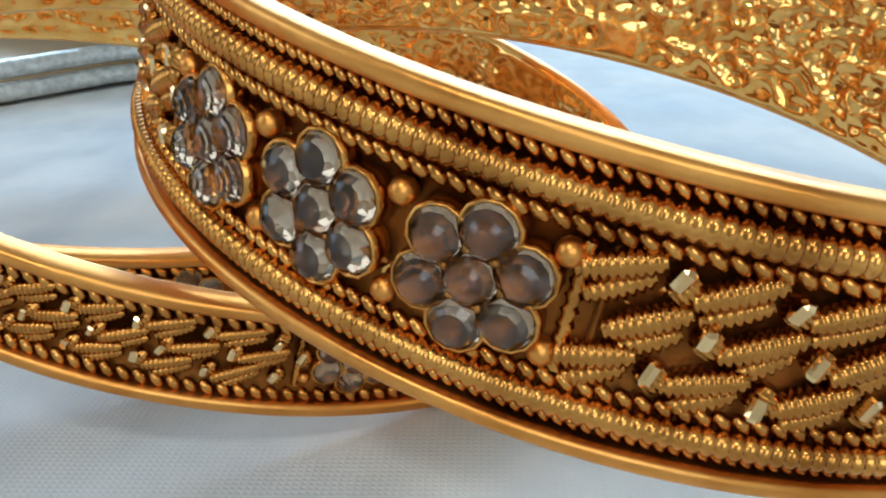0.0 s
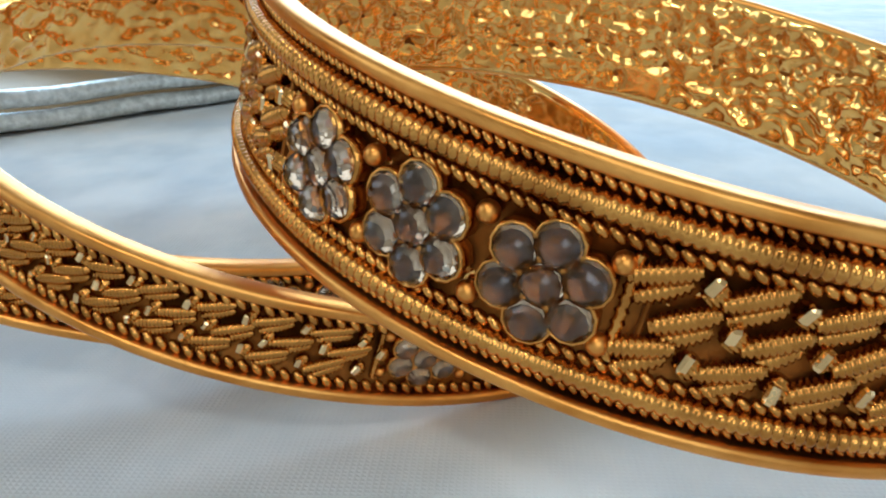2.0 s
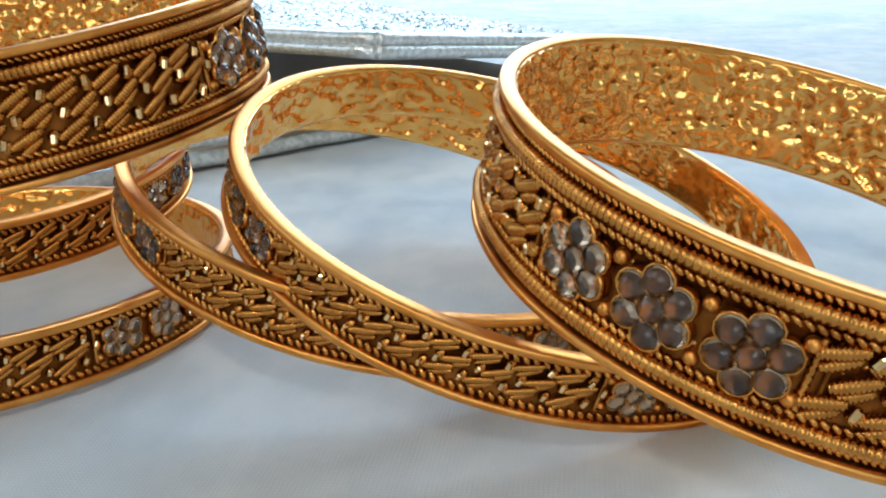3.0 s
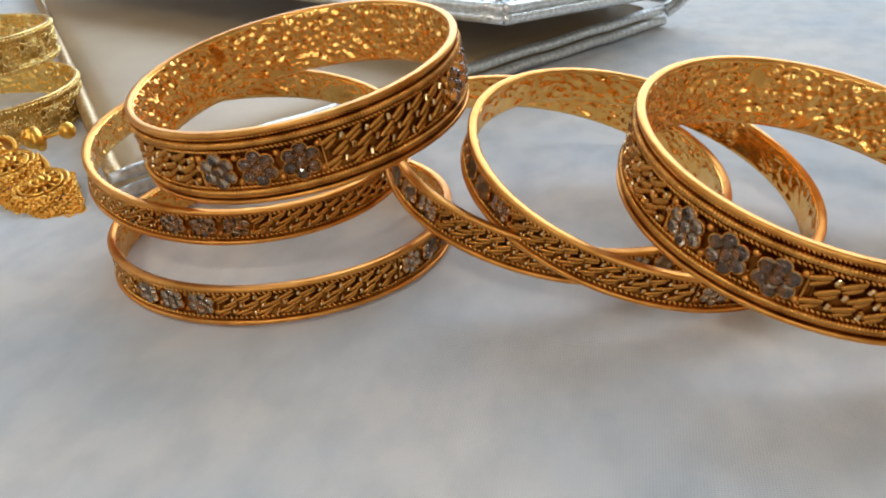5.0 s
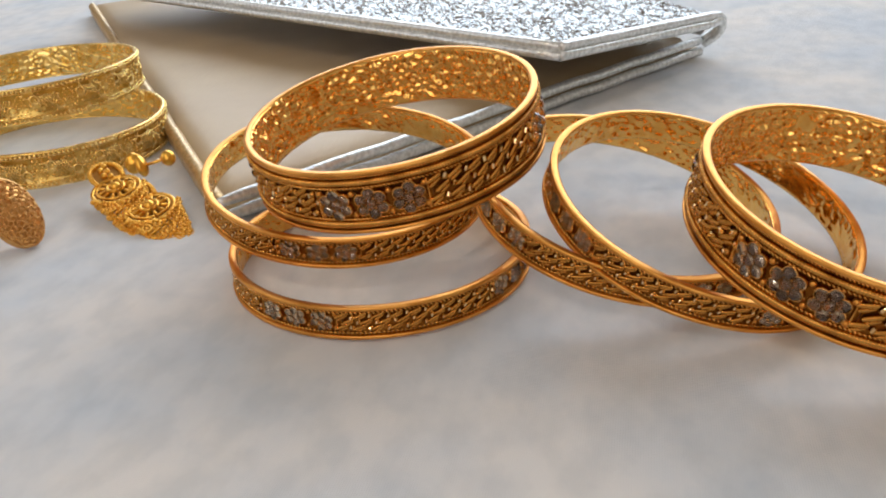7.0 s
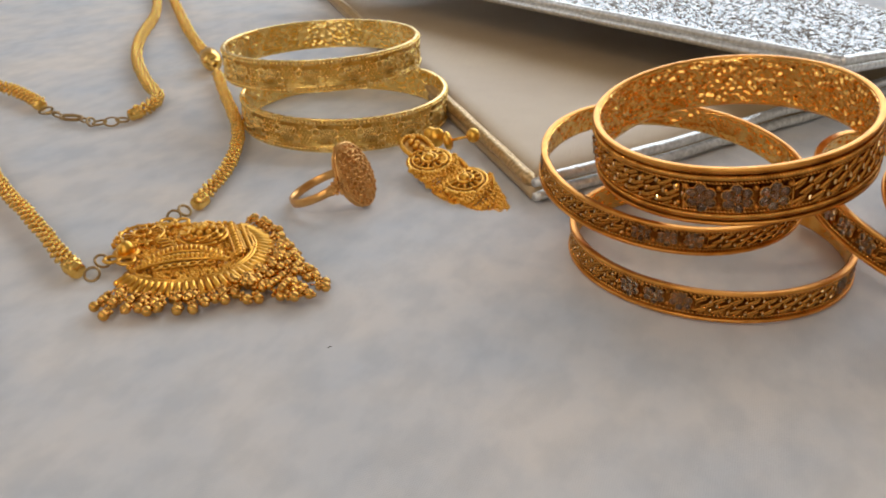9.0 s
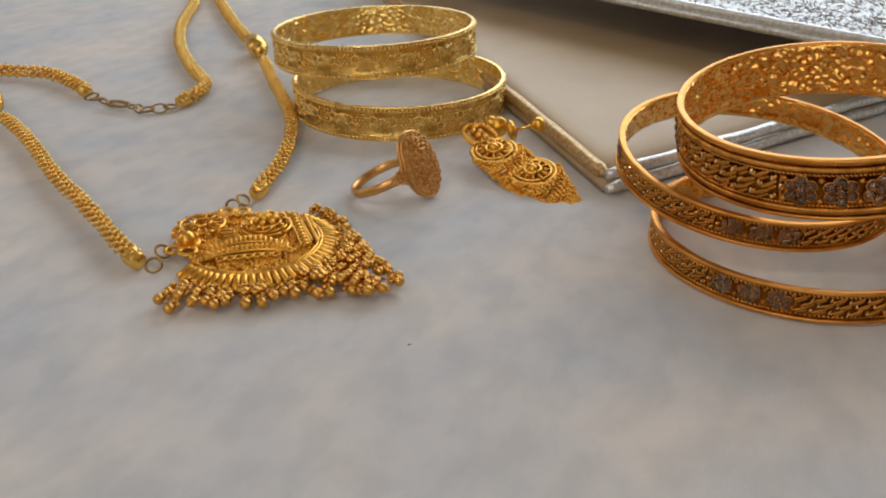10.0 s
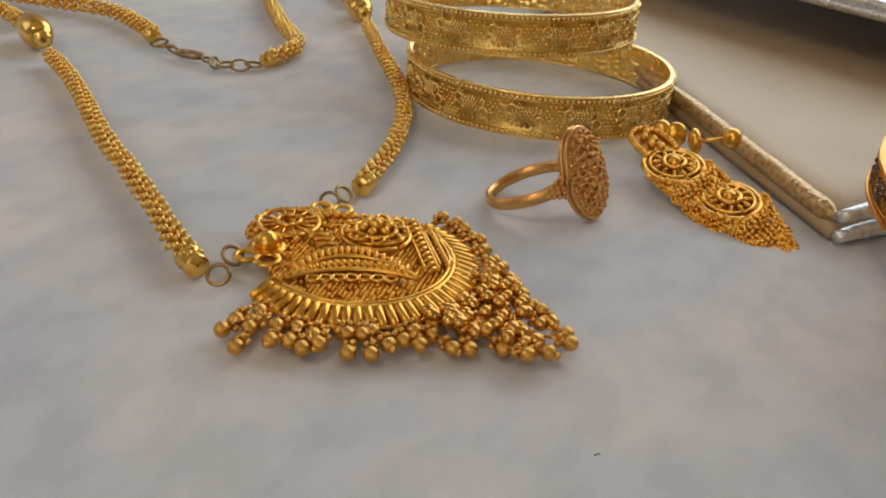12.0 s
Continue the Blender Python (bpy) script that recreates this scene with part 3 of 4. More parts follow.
def build_clutch():
    c = thing("clutch_bag", "champagne satin clutch with a crinkled silver flap", "handbag")
    p0, p1, p2, p3 = (-0.1268, 0.1020, 0.0062), (-0.0030, 0.2680, 0.0062), (-0.195, 0.500, 0.0066), (-0.3220, 0.3620, 0.0066)
    part("body", slab((p0, p1, p2, p3), 44, 44, 0.0056, lambda u, v: pillow(u, v, 0.0040) + 0.0006 * noise.noise((u * 5, v * 5, 2.2))), CHAMPAGNE, c, "champagne satin body panel")
    f0, f1, f2, f3 = (-0.0485, 0.1855, 0.0235), (0.0000, 0.2560, 0.0170), (-0.150, 0.4700, 0.0230), (-0.3000, 0.3200, 0.0250)

    def crinkle(u, v):
        e = min(1.0, min(u, 1 - u, v, 1 - v) / 0.03)
        return e * (0.0010 + 0.00085 * noise.noise((u * 46, v * 95, 0.4)) + 0.0005 * noise.noise((u * 100, v * 190, 3.4)))

    part("flap", slab((f0, f1, f2, f3), 130, 220, 0.0022, crinkle), SILVER_FLAP, c, "crinkled silver flap")
    v0, v1, v3 = Vector(f0), Vector(f1), Vector(f3)
    for dz, off in ((0.0, 0.0), (-0.0026, 0.0012)):
        shift = Vector((0.0, -off, dz))
        part("piping", tube([v3.lerp(v0, k / 30) + shift for k in range(31)], 0.0016, 8), SILVER, c, "champagne silver piping")
        nose = [v0.lerp(v1, k / 12) + shift for k in range(13)]
        nose += [v1 + shift * 0.6 + Vector(q) for q in ((0.0028, 0.0042, -0.0008), (0.0046, 0.0080, -0.0034), (0.0034, 0.0108, -0.0072))] + [Vector(p1) + Vector((0.001, -0.0005, -0.001 + dz * 0.6))]
        part("piping", tube(curve_points(nose, 0.0015), 0.0017, 8), SILVER, c)
    q0, q1 = Vector(p0), Vector(p1)
    for dz, off in ((-0.0004, 0.0), (-0.0043, -0.0004)):
        part("piping", tube(curve_points([q0.lerp(q1, k / 20) + Vector((0.0010 - off, -0.0010 + off, dz + 0.0002 * math.sin(k * 2.1))) for k in range(21)], 0.0025), lambda t: 0.0017 * min(1.0, 0.72 + 8 * t), 8), SILVER, c, "silver piping along the bag's edge")
    # rolled satin edge with fine cross ribs
    edge = [Vector(p0).lerp(Vector(p3), k / 560) + Vector((0.0012, 0.0008, -0.0016 + 0.0003 * noise.noise((k * 0.05, 0.2, 0.7)))) for k in range(561)]
    roll = grid_mesh([[e + min(1.0, 0.02 + 0.12 * min(k, 560 - k)) * (0.0020 + (0.00014 if k % 3 == 0 else 0.0)) * (math.cos(a) * Vector((-0.80, -0.60, 0)) + math.sin(a) * Vector((0, 0, 1))) for a in (2 * math.pi * j / 12 for j in range(12))] for k, e in enumerate(edge)], close_u=False)
    bmesh.ops.recalc_face_normals(roll, faces=roll.faces)
    part("rolled_edge", roll, SATIN_EDGE, c, "ribbed champagne satin edge")
    gusset = [[tuple(q1.lerp(Vector(p2), k / 14) + Vector((0.0020 * math.sin(a), 0, 0.0085 * (1 - math.cos(a)) * 0.5 + 0.001))) for k in range(15)] for a in (math.pi * j / 6 for j in range(7))]
    part("fold", grid_mesh(gusset, False, False), SILVER, c)
    stitch = mesh_of("stitch", bar(0.0022, 0.0004, 0.0004, 0.0001), SILVER, False)
    run = (v0 - v3)
    ang = math.degrees(math.atan2(run.y, run.x))
    for k in range(90):
        p = v3.lerp(v0, (k + 0.5) / 90)
        part("stitch", stitch, parent=c, m=pose(p.x, p.y - 0.0012, p.z + 0.0001, 35, 0, ang))
    return c


build_clutch()


# ---- necklace ----
def bumpy_strand(points, rad, name="strand"):
    """A popcorn chain: plump grains wound round a line."""
    line = curve_points(points, 0.0015)
    shapes, ms = [], []
    b = ball_rows(5, 3)
    rnd = random.Random(len(line))
    for i, p in enumerate(line[1:-1], 1):
        d = (line[i + 1] - line[i - 1]).normalized()
        base = d.to_track_quat("X", "Z").to_matrix().to_4x4()
        for k in range(5):
            a = 72 * k + 40 * i
            s = rnd.uniform(0.78, 1.25)
            ms.append(Matrix.Translation(p) @ base @ pose(0, 0, 0, a, 0, 0) @ pose(0, 0, rad * 0.70, 0, -24, 0) @ size(0.00070 * s, 0.00080, rad * 0.50 * s))
            shapes.append(b)
    return many(name, shapes, ms, CHAIN)


def bead_profile(points, n=18):
    """A bead turned round local x from (x, radius) pairs."""
    return grid_mesh([[(x, r * math.cos(k), r * math.sin(k)) for k in (2 * math.pi * j / n for j in range(n))] for x, r in points], close_u=False)


def along(p, d, z):
    return Matrix.Translation((p[0], p[1], z)) @ pose(0, 0, 0, 0, 0, math.degrees(math.atan2(d[1], d[0])))


def build_necklace():
    nk = thing("necklace", "yellow gold popcorn chain necklace laid on the cloth", "necklace")
    z = 0.0027
    left = [(-0.2150, 0.0265), (-0.2234, 0.0312), (-0.2332, 0.0380), (-0.2490, 0.0484), (-0.2668, 0.0596), (-0.2880, 0.0752), (-0.3025, 0.0850), (-0.3185, 0.0942)]
    left_far = [(-0.3470, 0.1115), (-0.3600, 0.1170), (-0.4000, 0.1280), (-0.4400, 0.1330)]
    right = [(-0.2100, 0.0680), (-0.2112, 0.0745), (-0.2146, 0.0895), (-0.2225, 0.1095), (-0.2335, 0.1280), (-0.2555, 0.1565), (-0.2740, 0.1810)]
    right_far = [(-0.2925, 0.2025), (-0.3235, 0.2370), (-0.3740, 0.2990), (-0.4140, 0.3500)]
    far = [(-0.4150, 0.3380), (-0.3810, 0.2940), (-0.3580, 0.2590), (-0.3370, 0.2185), (-0.3150, 0.1863), (-0.2915, 0.1602), (-0.2770, 0.1463), (-0.2728, 0.1345), (-0.2740, 0.1262)]
    clasp_side = [(-0.3110, 0.1255), (-0.3183, 0.1295), (-0.3315, 0.1358), (-0.3417, 0.1384), (-0.3520, 0.1370), (-0.4000, 0.1300), (-0.4500, 0.1300)]
    for line in (left, left_far, right, right_far, far, clasp_side):
        tagged(part("strand", bumpy_strand([(x, y, z) for x, y in line], 0.0019 if line in (left, right) else 0.0022), parent=nk, label="popcorn-link gold chain"), kind="stuff")
    barrel = [(-0.0085, 0.0006), (-0.0084, 0.0019), (-0.0066, 0.0019), (-0.0062, 0.0013), (-0.0058, 0.0024), (-0.0040, 0.0032), (0.0, 0.0036), (0.0040, 0.0032), (0.0058, 0.0024), (0.0062, 0.0013), (0.0066, 0.0019), (0.0084, 0.0019), (0.0085, 0.0006)]
    for p, a, b in (((-0.3330, 0.1035), left[-1], left_far[0]), ((-0.2832, 0.1918), right[-1], right_far[0])):
        part("spacer_bead", bead_profile(barrel), CHAIN, nk, "smooth barrel spacer bead", along(p, (b[0] - a[0], b[1] - a[1]), 0.0043) @ size(1.3, 1.2, 1.2))
    cap = [(0.0, 0.0001), (0.0001, 0.0022), (0.0004, 0.0024), (0.0036, 0.0024), (0.0040, 0.0027), (0.0048, 0.0027), (0.0051, 0.0001)]
    for line, sign in ((left, 1), (right, 1), (far, -1), (clasp_side, 1)):
        a, b = (line[0], line[1]) if sign > 0 else (line[-1], line[-2])
        part("end_cap", bead_profile(cap), CHAIN, nk, "plain tube end cap", along(a, (b[0] - a[0], b[1] - a[1]), 0.0021) @ size(0.8, 0.85, 0.85))
    link = torus(0.0019, 0.00038, 18, 6)
    link_me = mesh_of("link", link, STEELY)
    run = [(-0.2752, 0.1230), (-0.2775, 0.1202), (-0.2808, 0.1182), (-0.2842, 0.1180), (-0.2872, 0.1188), (-0.3000, 0.1205), (-0.3040, 0.1220), (-0.3078, 0.1236)]
    for k, (x, y) in enumerate(run):
        part("link", link_me, parent=nk, label="dull brass link", m=pose(x, y, 0.0014, 55 if k % 2 else 8, 0, 35 * k) @ size(1.25, 0.8, 1))
    hook = [(math.cos(a) * 0.0042 - 0.2935, math.sin(a) * 0.0022 + 0.1195, 0.0015) for a in (2 * math.pi * k / 24 for k in range(24))]
    part("clasp", tube(hook, 0.00062, 8, True), STEELY, nk, "small lobster clasp")
    for x, y, t in ((-0.2113, 0.0268, 10), (-0.2133, 0.0330, 60), (-0.2118, 0.0600, 20), (-0.2112, 0.0640, 70)):
        part("jump_ring", link_me, parent=nk, label="dark jump ring", m=pose(x, y, 0.0018, 38, 12, t) @ size(0.9, 0.9, 1.0))
    return nk


build_necklace()


# ---- pendant ----
def arc_points(r, a0, a1, n, z, cx=0.0, cy=0.0, sy=1.0):
    return [(cx + r * math.cos(radians(a0 + (a1 - a0) * k / n)), cy + sy * r * math.sin(radians(a0 + (a1 - a0) * k / n)), z) for k in range(n + 1)]


def plate(outline, z0, z1):
    bm = bmesh.new()
    top = [bm.verts.new((x, y, z1)) for x, y, *_ in outline]
    low = [bm.verts.new((x, y, z0)) for x, y, *_ in outline]
    bm.faces.new(top)
    bm.faces.new(low[::-1])
    for i in range(len(top)):
        j = (i + 1) % len(top)
        bm.faces.new((top[i], low[i], low[j], top[j]))
    bmesh.ops.recalc_face_normals(bm, faces=bm.faces)
    return bm


def drop_places(tip):
    """Where the beads of one hanging cluster sit along local x, and their sizes."""
    out = [(0.0026, 0.00085 * math.cos(k), 0.00085 * math.sin(k), 0.00062) for k in (0.4, 1.97, 3.54, 5.11)] + [(0.0046, 0, 0, 0.00142)]
    return out + ([(0.0062, 0, 0, 0.0006)] if tip else [])


def build_pendant():
    p = thing("pendant", "gold filigree peacock pendant fringed with bead drops", "pendant")
    p.matrix_basis = pose(-0.195, 0.044, 0, 0, 0, -18.8)
    rnd = random.Random(11)
    oy = -0.0016
    half = arc_points(0.0188, -98, 96, 40, 0, 0, oy) + [(-0.0068, 0.0132, 0), (-0.0105, 0.0085, 0), (-0.0145, 0.0066, 0), (-0.0200, 0.0030, 0), (-0.0215, -0.0030, 0), (-0.0190, -0.0085, 0), (-0.0140, -0.0120, 0), (-0.0060, -0.0135, 0)]
    part("backplate", plate(half, 0.0006, 0.0018), PENDANT_DARK, p, "solid backplate in darker gold for the shade between wires", smooth=False)
    n = 36
    petal = bar(0.0042, 0.0014, 0.0011, 0.0004)
    petal_me = mesh_of("petal", petal, PENDANT_GOLD)
    for k in range(n):
        a = -95 + 190 * k / (n - 1)
        part("petal", petal_me, parent=p, m=pose(0, oy, 0, 0, 0, a) @ pose(0.0178, 0, 0.0022, 0, 16, 0))
    for r, z, t in ((0.0157, 0.0027, 0.0004), (0.0150, 0.0029, 0.00028), (0.0199, 0.0016, 0.0003)):
        part("wire", tube(arc_points(r, -92, 92, 50, z, 0, oy), t, 6), PENDANT_GOLD, p)
    # granules between the wires
    ms = []
    for i in range(46):
        for j in range(44):
            x, y = -0.021 + 0.00086 * i + (j % 2) * 0.00043, -0.0170 + 0.00078 * j
            inside = math.hypot(x, y - oy) < 0.0146 if x > -0.006 else (math.hypot(x + 0.013, y + 0.002) < 0.0100)
            run = ((x + 0.0008) * 0.0128 + (y + 0.0155) * 0.0158) / 0.000413
            rise = (y + 0.0155) * 0.58 - (x + 0.0008) * 0.81
            on_wing = 0 < run < 1 and 0.0112 < rise / (run * (1 - run)) < 0.0420
            if inside and not on_wing and rnd.random() < 0.8:
                q = rnd.uniform(0.8, 1.35)
                ms.append(pose(x, y, 0.0019) @ size(0.00038 * q, 0.00038 * q, 0.00058 * q))
    tagged(part("granulation", many("granulation", [ball_rows(6, 4)] * len(ms), ms, PENDANT_GOLD), parent=p, label="fine gold granulation"), kind="stuff")
    # swirl of the bird's body
    sx, sy = -0.0038, 0.0057
    for r, z, t in ((0.0060, 0.0030, 0.00045), (0.0051, 0.0035, 0.00036), (0.0036, 0.0040, 0.0004)):
        part("swirl", tube(arc_points(r, 0, 352, 36, z, sx, sy, 0.94), t, 6), PENDANT_GOLD, p)
    scroll = torus(0.0011, 0.00034, 14, 6)
    scroll_me = mesh_of("scroll", scroll, PENDANT_GOLD)
    for k in range(9):
        part("scroll", scroll_me, parent=p, m=pose(sx + 0.0044 * math.cos(0.7 * k), sy + 0.0042 * math.sin(0.7 * k), 0.0040, 18, 0, 40 * k))
    bead = many("bead", [ball_rows(9, 6)], [size(0.0010, 0.0010, 0.0010)], PENDANT_GOLD)
    part("bead", bead, parent=p, m=pose(sx, sy, 0.0048) @ size(1.25, 1.25, 1.2))
    for k in range(6):
        part("bead", bead, parent=p, m=pose(sx + 0.0022 * math.cos(k * 1.047), sy + 0.0022 * math.sin(k * 1.047), 0.0044) @ size(0.85, 0.85, 0.85))
    # slanting columns between the swirl and the border
    grain = many("grain", [ball_rows(7, 4)], [size(0.0005, 0.0013, 0.0006)], PENDANT_GOLD)
    for (x0, y0), (x1, y1), lean in (((-0.0037, 0.0140), (0.0112, 0.0045), 8), ((-0.0006, 0.0150), (0.0113, 0.0078), 50)):
        for k in range(11):
            t = k / 10
            part("grain", grain, parent=p, m=pose(x0 + (x1 - x0) * t, y0 + (y1 - y0) * t, 0.0030, 0, 0, lean))
        for side in (-0.0011, 0.0011):
            part("wire", tube([(x0 + (x1 - x0) * k / 10 + side * 0.55, y0 + (y1 - y0) * k / 10 + side * 0.83, 0.0028) for k in range(11)], 0.0003, 6), PENDANT_GOLD, p)

    # almond-shaped wing
    def wing(t, lift):
        return (-0.0008 + 0.0128 * t - 0.81 * lift * 4 * t * (1 - t), -0.0155 + 0.0158 * t + 0.58 * lift * 4 * t * (1 - t))

    for lift, z, rad in ((0.0098, 0.0033, 0.00046), (0.0066, 0.0036, 0.00034), (0.0030, 0.0032, 0.00036)):
        part("wire", tube([(*wing(k / 24, lift), z) for k in range(25)], rad, 6), PENDANT_GOLD, p)
    arch = many("arch", [ball_rows(8, 5)], [size(0.0016, 0.00050, 0.0011)], PENDANT_GOLD)
    for k in range(17):
        t = 0.07 + 0.86 * k / 16
        x, y = wing(t, 0.0082)
        part("arch", arch, parent=p, m=pose(x, y, 0.0034, 0, 0, 174 - 60 * t))
        x, y = wing(t, 0.0048)
        part("bead", bead, parent=p, m=pose(x, y, 0.0032) @ size(0.72, 0.72, 0.8))
        x, y = wing(t, 0.0036)
        part("bead", bead, parent=p, m=pose(x, y, 0.0030) @ size(0.5, 0.5, 0.6))
    for k in range(7):
        x, y = wing(0.20 + 0.60 * k / 6, 0.0010)
        part("scroll", scroll_me, parent=p, m=pose(x, y, 0.0028) @ size(0.85, 0.85, 0.9))
    # feathers beside the wing
    for k in range(5):
        part("feather", tube([(-0.0105 + 0.0019 * k + 0.0004 * j, -0.0035 - 0.0005 * k + 0.0011 * j - 0.00012 * j * j, 0.0030) for j in range(7)], 0.00036, 6), PENDANT_GOLD, p)
    # crest: a fan with spokes, a dome and rings
    fx, fy = -0.0163, -0.0032
    part("fan", tube(arc_points(0.0052, 0, 352, 34, 0.0030, fx, fy), 0.00042, 6), PENDANT_GOLD, p, "spoked fan crest")
    part("fan", tube(arc_points(0.0020, 0, 350, 20, 0.0034, fx, fy), 0.0004, 6), PENDANT_GOLD, p)
    spoke = mesh_of("spoke", bar(0.0032, 0.0004, 0.0005, 0.0001), PENDANT_GOLD)
    for k in range(14):
        part("spoke", spoke, parent=p, m=pose(fx, fy, 0.0031, 0, 0, 360 * k / 14) @ pose(0.0035, 0, 0))
        part("bead", bead, parent=p, m=pose(fx + 0.0060 * math.cos(k * 0.449), fy + 0.0060 * math.sin(k * 0.449), 0.0026) @ size(0.6, 0.6, 0.7))
    part("dome", many("dome", [ball_rows(12, 8)], [pose(-0.0125, -0.0105, 0.0030) @ size(0.0021, 0.0021, 0.0020)], PENDANT_GOLD), parent=p)
    for k in range(10):
        part("bead", bead, parent=p, m=pose(-0.0150 + 0.0011 * k, 0.0045 + 0.0010 * k, 0.0028) @ size(0.75, 0.75, 0.75))
    for x, y, r in ((-0.0125, -0.0105, 2.3), (-0.0088, -0.0132, 1.7), (-0.0120, -0.0150, 1.5), (-0.0190, 0.0062, 1.6), (-0.0160, 0.0085, 1.5)):
        part("scroll", scroll_me, parent=p, m=pose(x, y, 0.0022) @ size(r, r, 1.2))
    # fringe of bead drops
    link = mesh_of("bead_drop", tube([(0.0, 0, 0), (0.0012, 0.0002, 0), (0.0046, 0, 0)], 0.00032, 6), BEAD_GOLD)
    small = many("bead", [ball_rows(12, 8)], [size(1, 1, 1)], BEAD_GOLD)
    loose = many("bead", [ball_rows(10, 7)], [size(0.0011, 0.0011, 0.0011)], BEAD_GOLD)
    turns = (-88, -74, -60, -45, -26, -17, -8, -3, 7, 16, 21, 34, 56, 77, 96)
    reach = (0.0262, 0.0310, 0.0275, 0.0278, 0.0265, 0.0285, 0.0312, 0.0372, 0.0410, 0.0382, 0.0330, 0.0268, 0.0242, 0.0248, 0.0245)
    for k in range(31):
        a = -86 + 180 * k / 30
        end = float(np.interp(a, turns, reach)) + rnd.uniform(-0.0012, 0.0006)
        count = max(1, round((end - 0.0196) / 0.0040))
        for q in range(count):
            r = end - 0.0052 - 0.0040 * q
            m = pose(0, oy, 0, 0, 0, a + rnd.uniform(-2.0, 2.0)) @ pose(r, 0, 0.0015 + rnd.uniform(0.0, 0.0010), rnd.uniform(0, 90), rnd.uniform(-4, 8), rnd.uniform(-16, 16)) @ size(0.86, 0.86, 0.86)
            drop = part("bead_drop", link, parent=p, label="cluster of small gold beads", m=m)
            for x, y, z, rad in drop_places(q == 0 and k % 3 == 0):
                part("bead", small, parent=drop, m=pose(x, y, z) @ size(rad, rad, rad))
    for k in range(64):
        a = rnd.uniform(-16, 42)
        r = rnd.uniform(0.0205, float(np.interp(a, turns, reach)) - 0.0045)
        part("bead", loose, parent=p, m=pose(r * math.cos(radians(a)), r * math.sin(radians(a)), rnd.uniform(0.0022, 0.0036)))
    return p


build_pendant()


# ---- finger ring ----
def build_ring():
    g = thing("finger_ring", "rose gold ring with a tall oval filigree head", "ring")
    foot, headp = Vector((-0.1880, 0.0828, 0.0012)), Vector((-0.1722, 0.0858, 0.0083))
    d = (headp - foot).normalized()
    up = (Vector((0, 0, 1)) - d * d.z).normalized()
    m = Matrix((d, up.cross(d), up)).transposed().to_4x4()
    g.matrix_basis = Matrix.Translation(headp) @ m
    R = 0.0089
    rows = []
    for i in range(48):
        a = 2 * math.pi * i / 48
        tall = 0.0011 + 0.0011 * max(0, math.cos(a)) ** 4
        rows.append([(-0.0009 - R + (R + u) * math.cos(a), (R + u) * math.sin(a), w) for u, w in ((-0.0005, -tall), (0.0002, -tall), (0.0004, 0), (0.0002, tall), (-0.0005, tall))])
    bm = grid_mesh(rows)
    bmesh.ops.recalc_face_normals(bm, faces=bm.faces)
    part("hoop", bm, ROSE, g, "plain tapering hoop")
    # oval head: back plate, rim wires, domed face
    A, B = 0.0088, 0.0064
    turned = pose(0, 0, 0, 0, 0, -20)
    oval = [(B * math.cos(2 * math.pi * k / 36), A * math.sin(2 * math.pi * k / 36)) for k in range(36)]
    rows = [[(x0 + 0.0022 * (1 - q * q), y * q, z * q) for y, z in oval] for q, x0 in ((1.0, -0.0006), (1.0, 0.0010), (0.93, 0.0012), (0.75, 0.0010), (0.5, 0.0009), (0.25, 0.0009), (0.03, 0.0009))]
    rows = [[(x, y, z) for x, y, z in r] for r in rows]
    part("head", grid_mesh(rows, close_u=False), ROSE, g, "oval domed head", turned)
    for q, x0 in ((1.02, 0.0002), (1.02, 0.0012)):
        part("wire", tube([(x0, y * q, z * q) for y, z in oval], 0.00038, 6, True), ROSE, g, m=turned)
    bead = many("bead", [ball_rows(7, 5)], [size(0.00052, 0.00052, 0.00052)], ROSE)
    curl = mesh_of("curl", torus(0.00066, 0.00022, 12, 6), ROSE)
    rnd = random.Random(4)
    for ringno, (q, cnt) in enumerate(((0.90, 40), (0.74, 32), (0.56, 24), (0.38, 16), (0.18, 8))):
        for k in range(cnt):
            a = 2 * math.pi * (k + 0.5 * ringno) / cnt
            x = 0.0011 + 0.0022 * (1 - q * q)
            y, z = B * q * math.cos(a), A * q * math.sin(a)
            if (k + ringno) % 2:
                part("bead", bead, parent=g, m=turned @ pose(x + 0.0002, y, z))
            else:
                part("curl", curl, parent=g, m=turned @ pose(x + 0.0001, y, z, rnd.uniform(0, 90), 90, 0))
    for s in (-1, 1):
        for i in range(6):
            for j in range(7 - i):
                part("bead", bead, parent=g, m=pose(-0.0008 - 0.0009 * i, s * (0.0046 + 0.00062 * i), (j - (6 - i) / 2) * 0.00100) @ size(1.05, 1.05, 1.05))
    return g


build_ring()


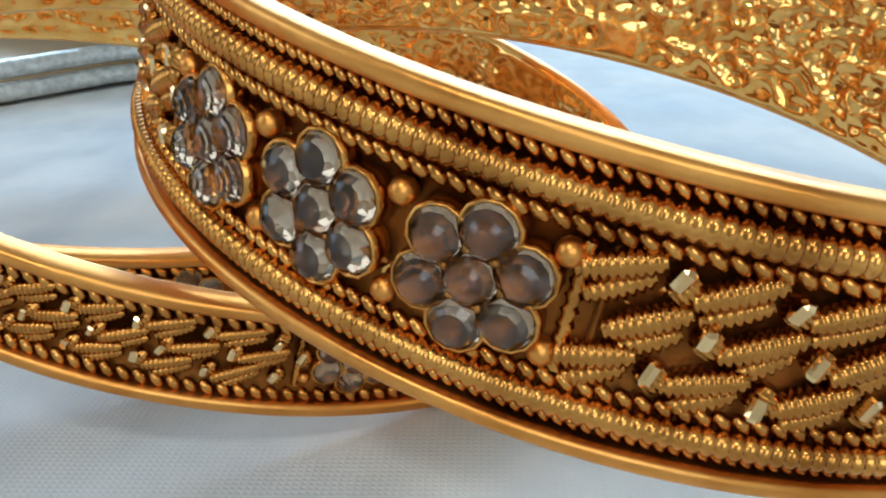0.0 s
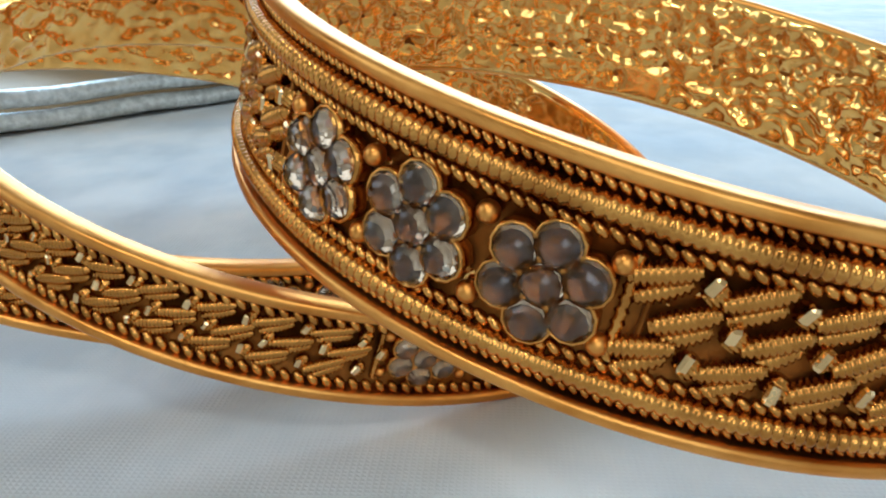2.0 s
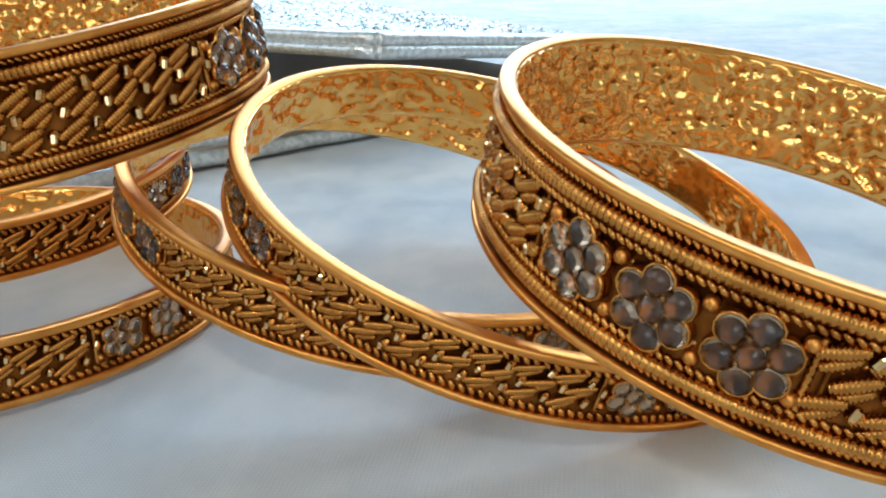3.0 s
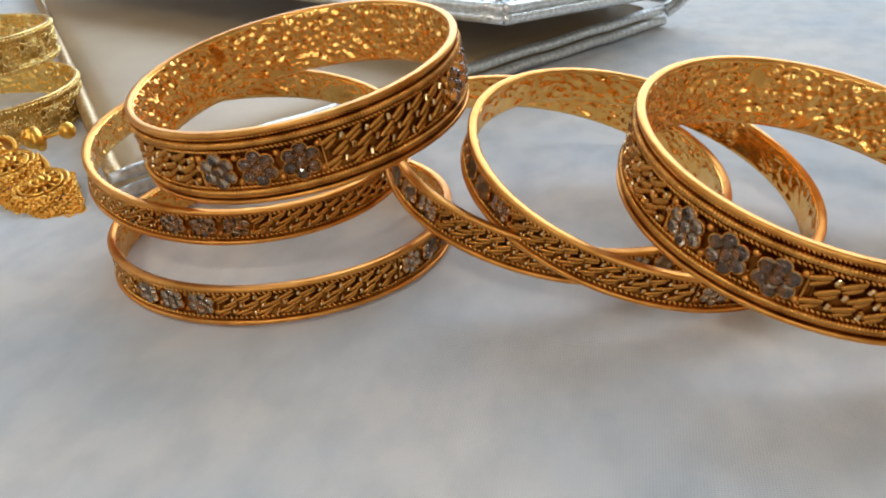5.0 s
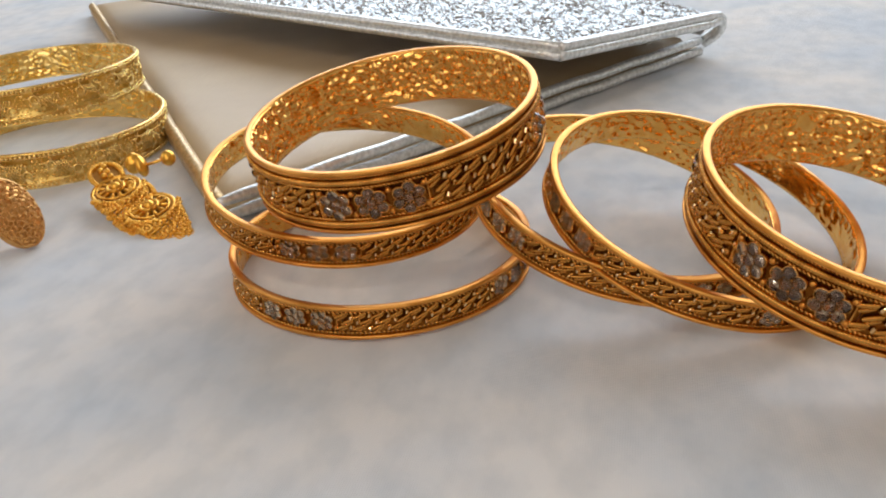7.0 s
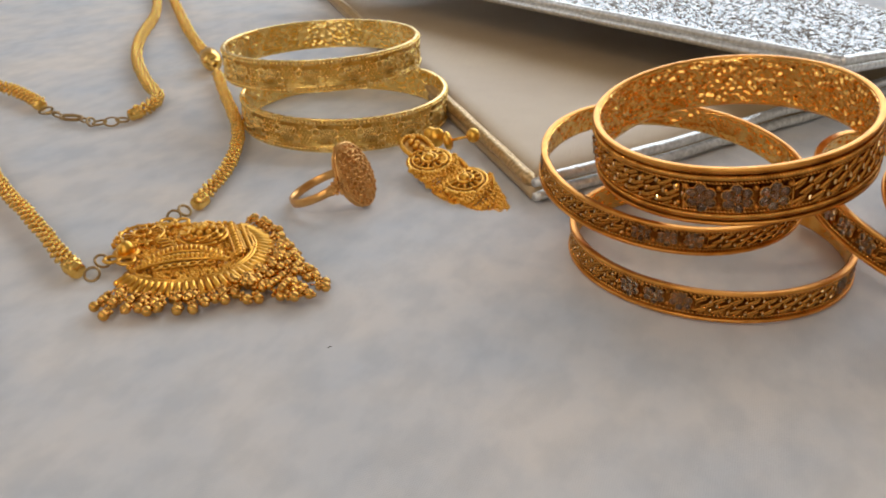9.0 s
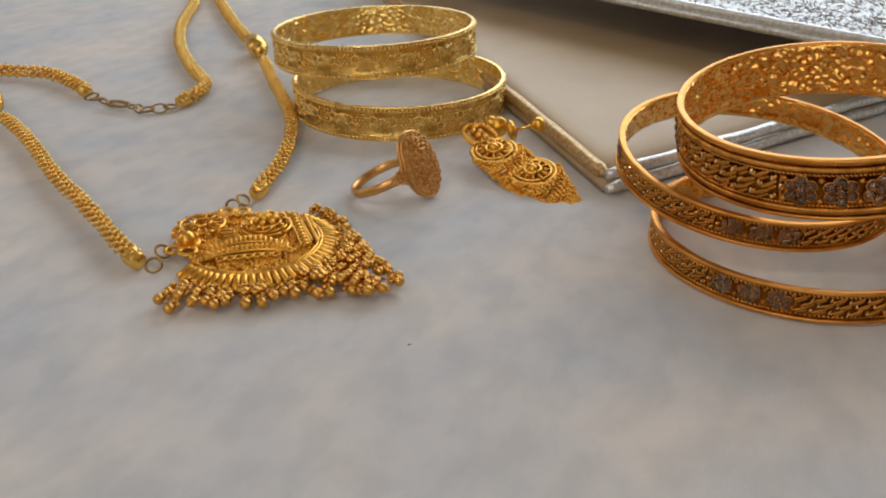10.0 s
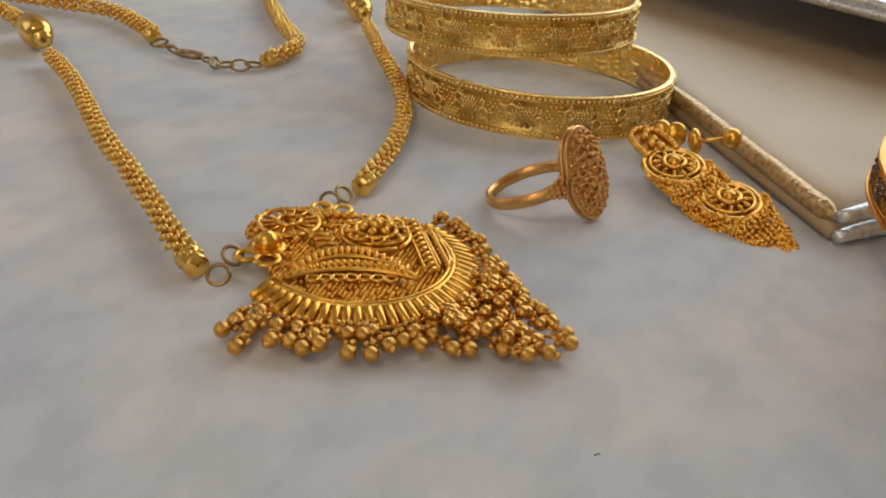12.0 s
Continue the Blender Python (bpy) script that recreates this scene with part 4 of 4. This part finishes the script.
# ---- earrings ----
def build_earring():
    e = thing("earring", "gold filigree drop earring with a chain fringe", "earring", "pair of earrings")
    rnd = random.Random(9)
    half = arc_points(0.0062, 0, 350, 28, 0)
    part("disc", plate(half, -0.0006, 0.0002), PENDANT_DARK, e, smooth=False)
    for r, z, t in ((0.0063, 0.0001, 0.0006), (0.0050, 0.0006, 0.00035), (0.0022, 0.0011, 0.0005)):
        part("wire", tube(arc_points(r, 0, 352, 30, z), t, 6), PENDANT_GOLD, e)
    spoke = many("petal", [ball_rows(7, 5)], [size(0.0013, 0.00045, 0.0006)], PENDANT_GOLD)
    for k in range(12):
        part("petal", spoke, parent=e, m=pose(0, 0, 0.0006, 0, 0, 30 * k) @ pose(0.0036, 0, 0))
    part("dome", many("dome", [ball_rows(10, 6)], [pose(0, 0, 0.0010) @ size(0.0015, 0.0015, 0.0014)], PENDANT_GOLD), parent=e)
    # leaf above the disc: a tongue between beaded edges, shade put into its darker gold
    leaf = [(-0.0050, -0.0036), (-0.0085, -0.0040), (-0.0125, -0.0034), (-0.0148, -0.0012), (-0.0148, 0.0012), (-0.0125, 0.0034), (-0.0085, 0.0040), (-0.0050, 0.0036)]
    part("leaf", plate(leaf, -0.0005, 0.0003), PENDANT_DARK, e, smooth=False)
    bead = many("bead", [ball_rows(8, 5)], [size(0.00070, 0.00070, 0.00070)], PENDANT_GOLD)
    for p in curve_points([(x, y, 0.0006) for x, y in leaf], 0.00125):
        part("bead", bead, parent=e, m=pose(p.x, p.y, p.z) @ size(1.05, 1.05, 1.05))
    for k in range(5):
        part("bead", bead, parent=e, m=pose(-0.0066 - 0.0016 * k, 0.0007 * (-1) ** k, 0.0008) @ size(1.5, 1.3, 1.3))
    # scalloped collar under the disc, then a tapering curtain of chains
    for k in range(15):
        a = radians(-77 + 11 * k)
        part("bead", bead, parent=e, m=pose(0.0072 * math.cos(a), 0.0072 * math.sin(a), 0.0001) @ size(1.0, 1.0, 0.9))
    b = ball_rows(6, 4)
    for layer in range(2):
        for k in range(13):
            a = radians(-72 + 12 * k + 5 * layer)
            x0, y0 = 0.0074 * math.cos(a), 0.0074 * math.sin(a)
            far = 0.0205 + 0.0030 * math.cos(a) - 0.0024 * layer + rnd.uniform(-0.0008, 0.0008)
            n = max(4, round((far - x0) / 0.00088))
            ms = []
            for q in range(n):
                w = q / n
                x, y = x0 + (far - x0) * w, y0 * (1 - 0.52 * w) + 0.00022 * math.sin(q * 1.9 + k)
                ms.append(pose(x, y, 0.0002 + 0.0007 * layer - 0.0028 * w + 0.0003 * math.sin(q * 1.3 + k), 0, 0, 40 if q % 2 else -40) @ size(0.00070, 0.00040, 0.00046))
            ms.append(pose(far + 0.0005, y0 * 0.48, -0.0026 + 0.0007 * layer) @ size(0.0011, 0.00075, 0.00075))
            part("fringe_chain", many("fringe_chain", [b] * len(ms), ms, PENDANT_GOLD), parent=e)
    return e


def build_stud(m):
    """The post and the screw ball behind an earring."""
    s = thing("earring_screw", "gold screw-back post with a round ball", "earring back", "earring screws")
    s.matrix_basis = m
    part("post", tube([(0.0, 0, 0), (0.0070, 0, 0)], 0.00045, 8), PENDANT_GOLD, s)
    part("ball", many("ball", [ball_rows(12, 8)], [pose(0.0078, 0, 0) @ size(0.0021, 0.0022, 0.0022)], PENDANT_GOLD), parent=s)
    part("collar", many("collar", [ball_rows(12, 8)], [size(0.0015, 0.0027, 0.0030)], PENDANT_GOLD), parent=s)
    return s


ear = build_earring()
ear.matrix_basis = pose(-0.1592, 0.1108, 0.0046) @ pose(0, 0, 0, 12, 0, 0) @ pose(0, 0, 0, 0, 0, -45) 
copy_thing(ear, pose(-0.1463, 0.1042, 0.0025) @ pose(0, 0, 0, 12, 0, 0) @ pose(0, 0, 0, 0, 0, -42))
build_stud(pose(-0.1575, 0.1222, 0.0070, 0, -14, 14))
build_stud(pose(-0.1625, 0.1265, 0.0060, 0, 10, 125))


# ---- a speck of lint on the cloth ----
lint = tube(curve_points([(-0.1474, 0.0179, 0.0003), (-0.1470, 0.0183, 0.0005), (-0.1467, 0.0182, 0.0003)], 0.0002), 0.00009, 5)
tagged(part("lint_speck", lint, LINT), "tiny dark speck of lint on the white cloth", "lint")
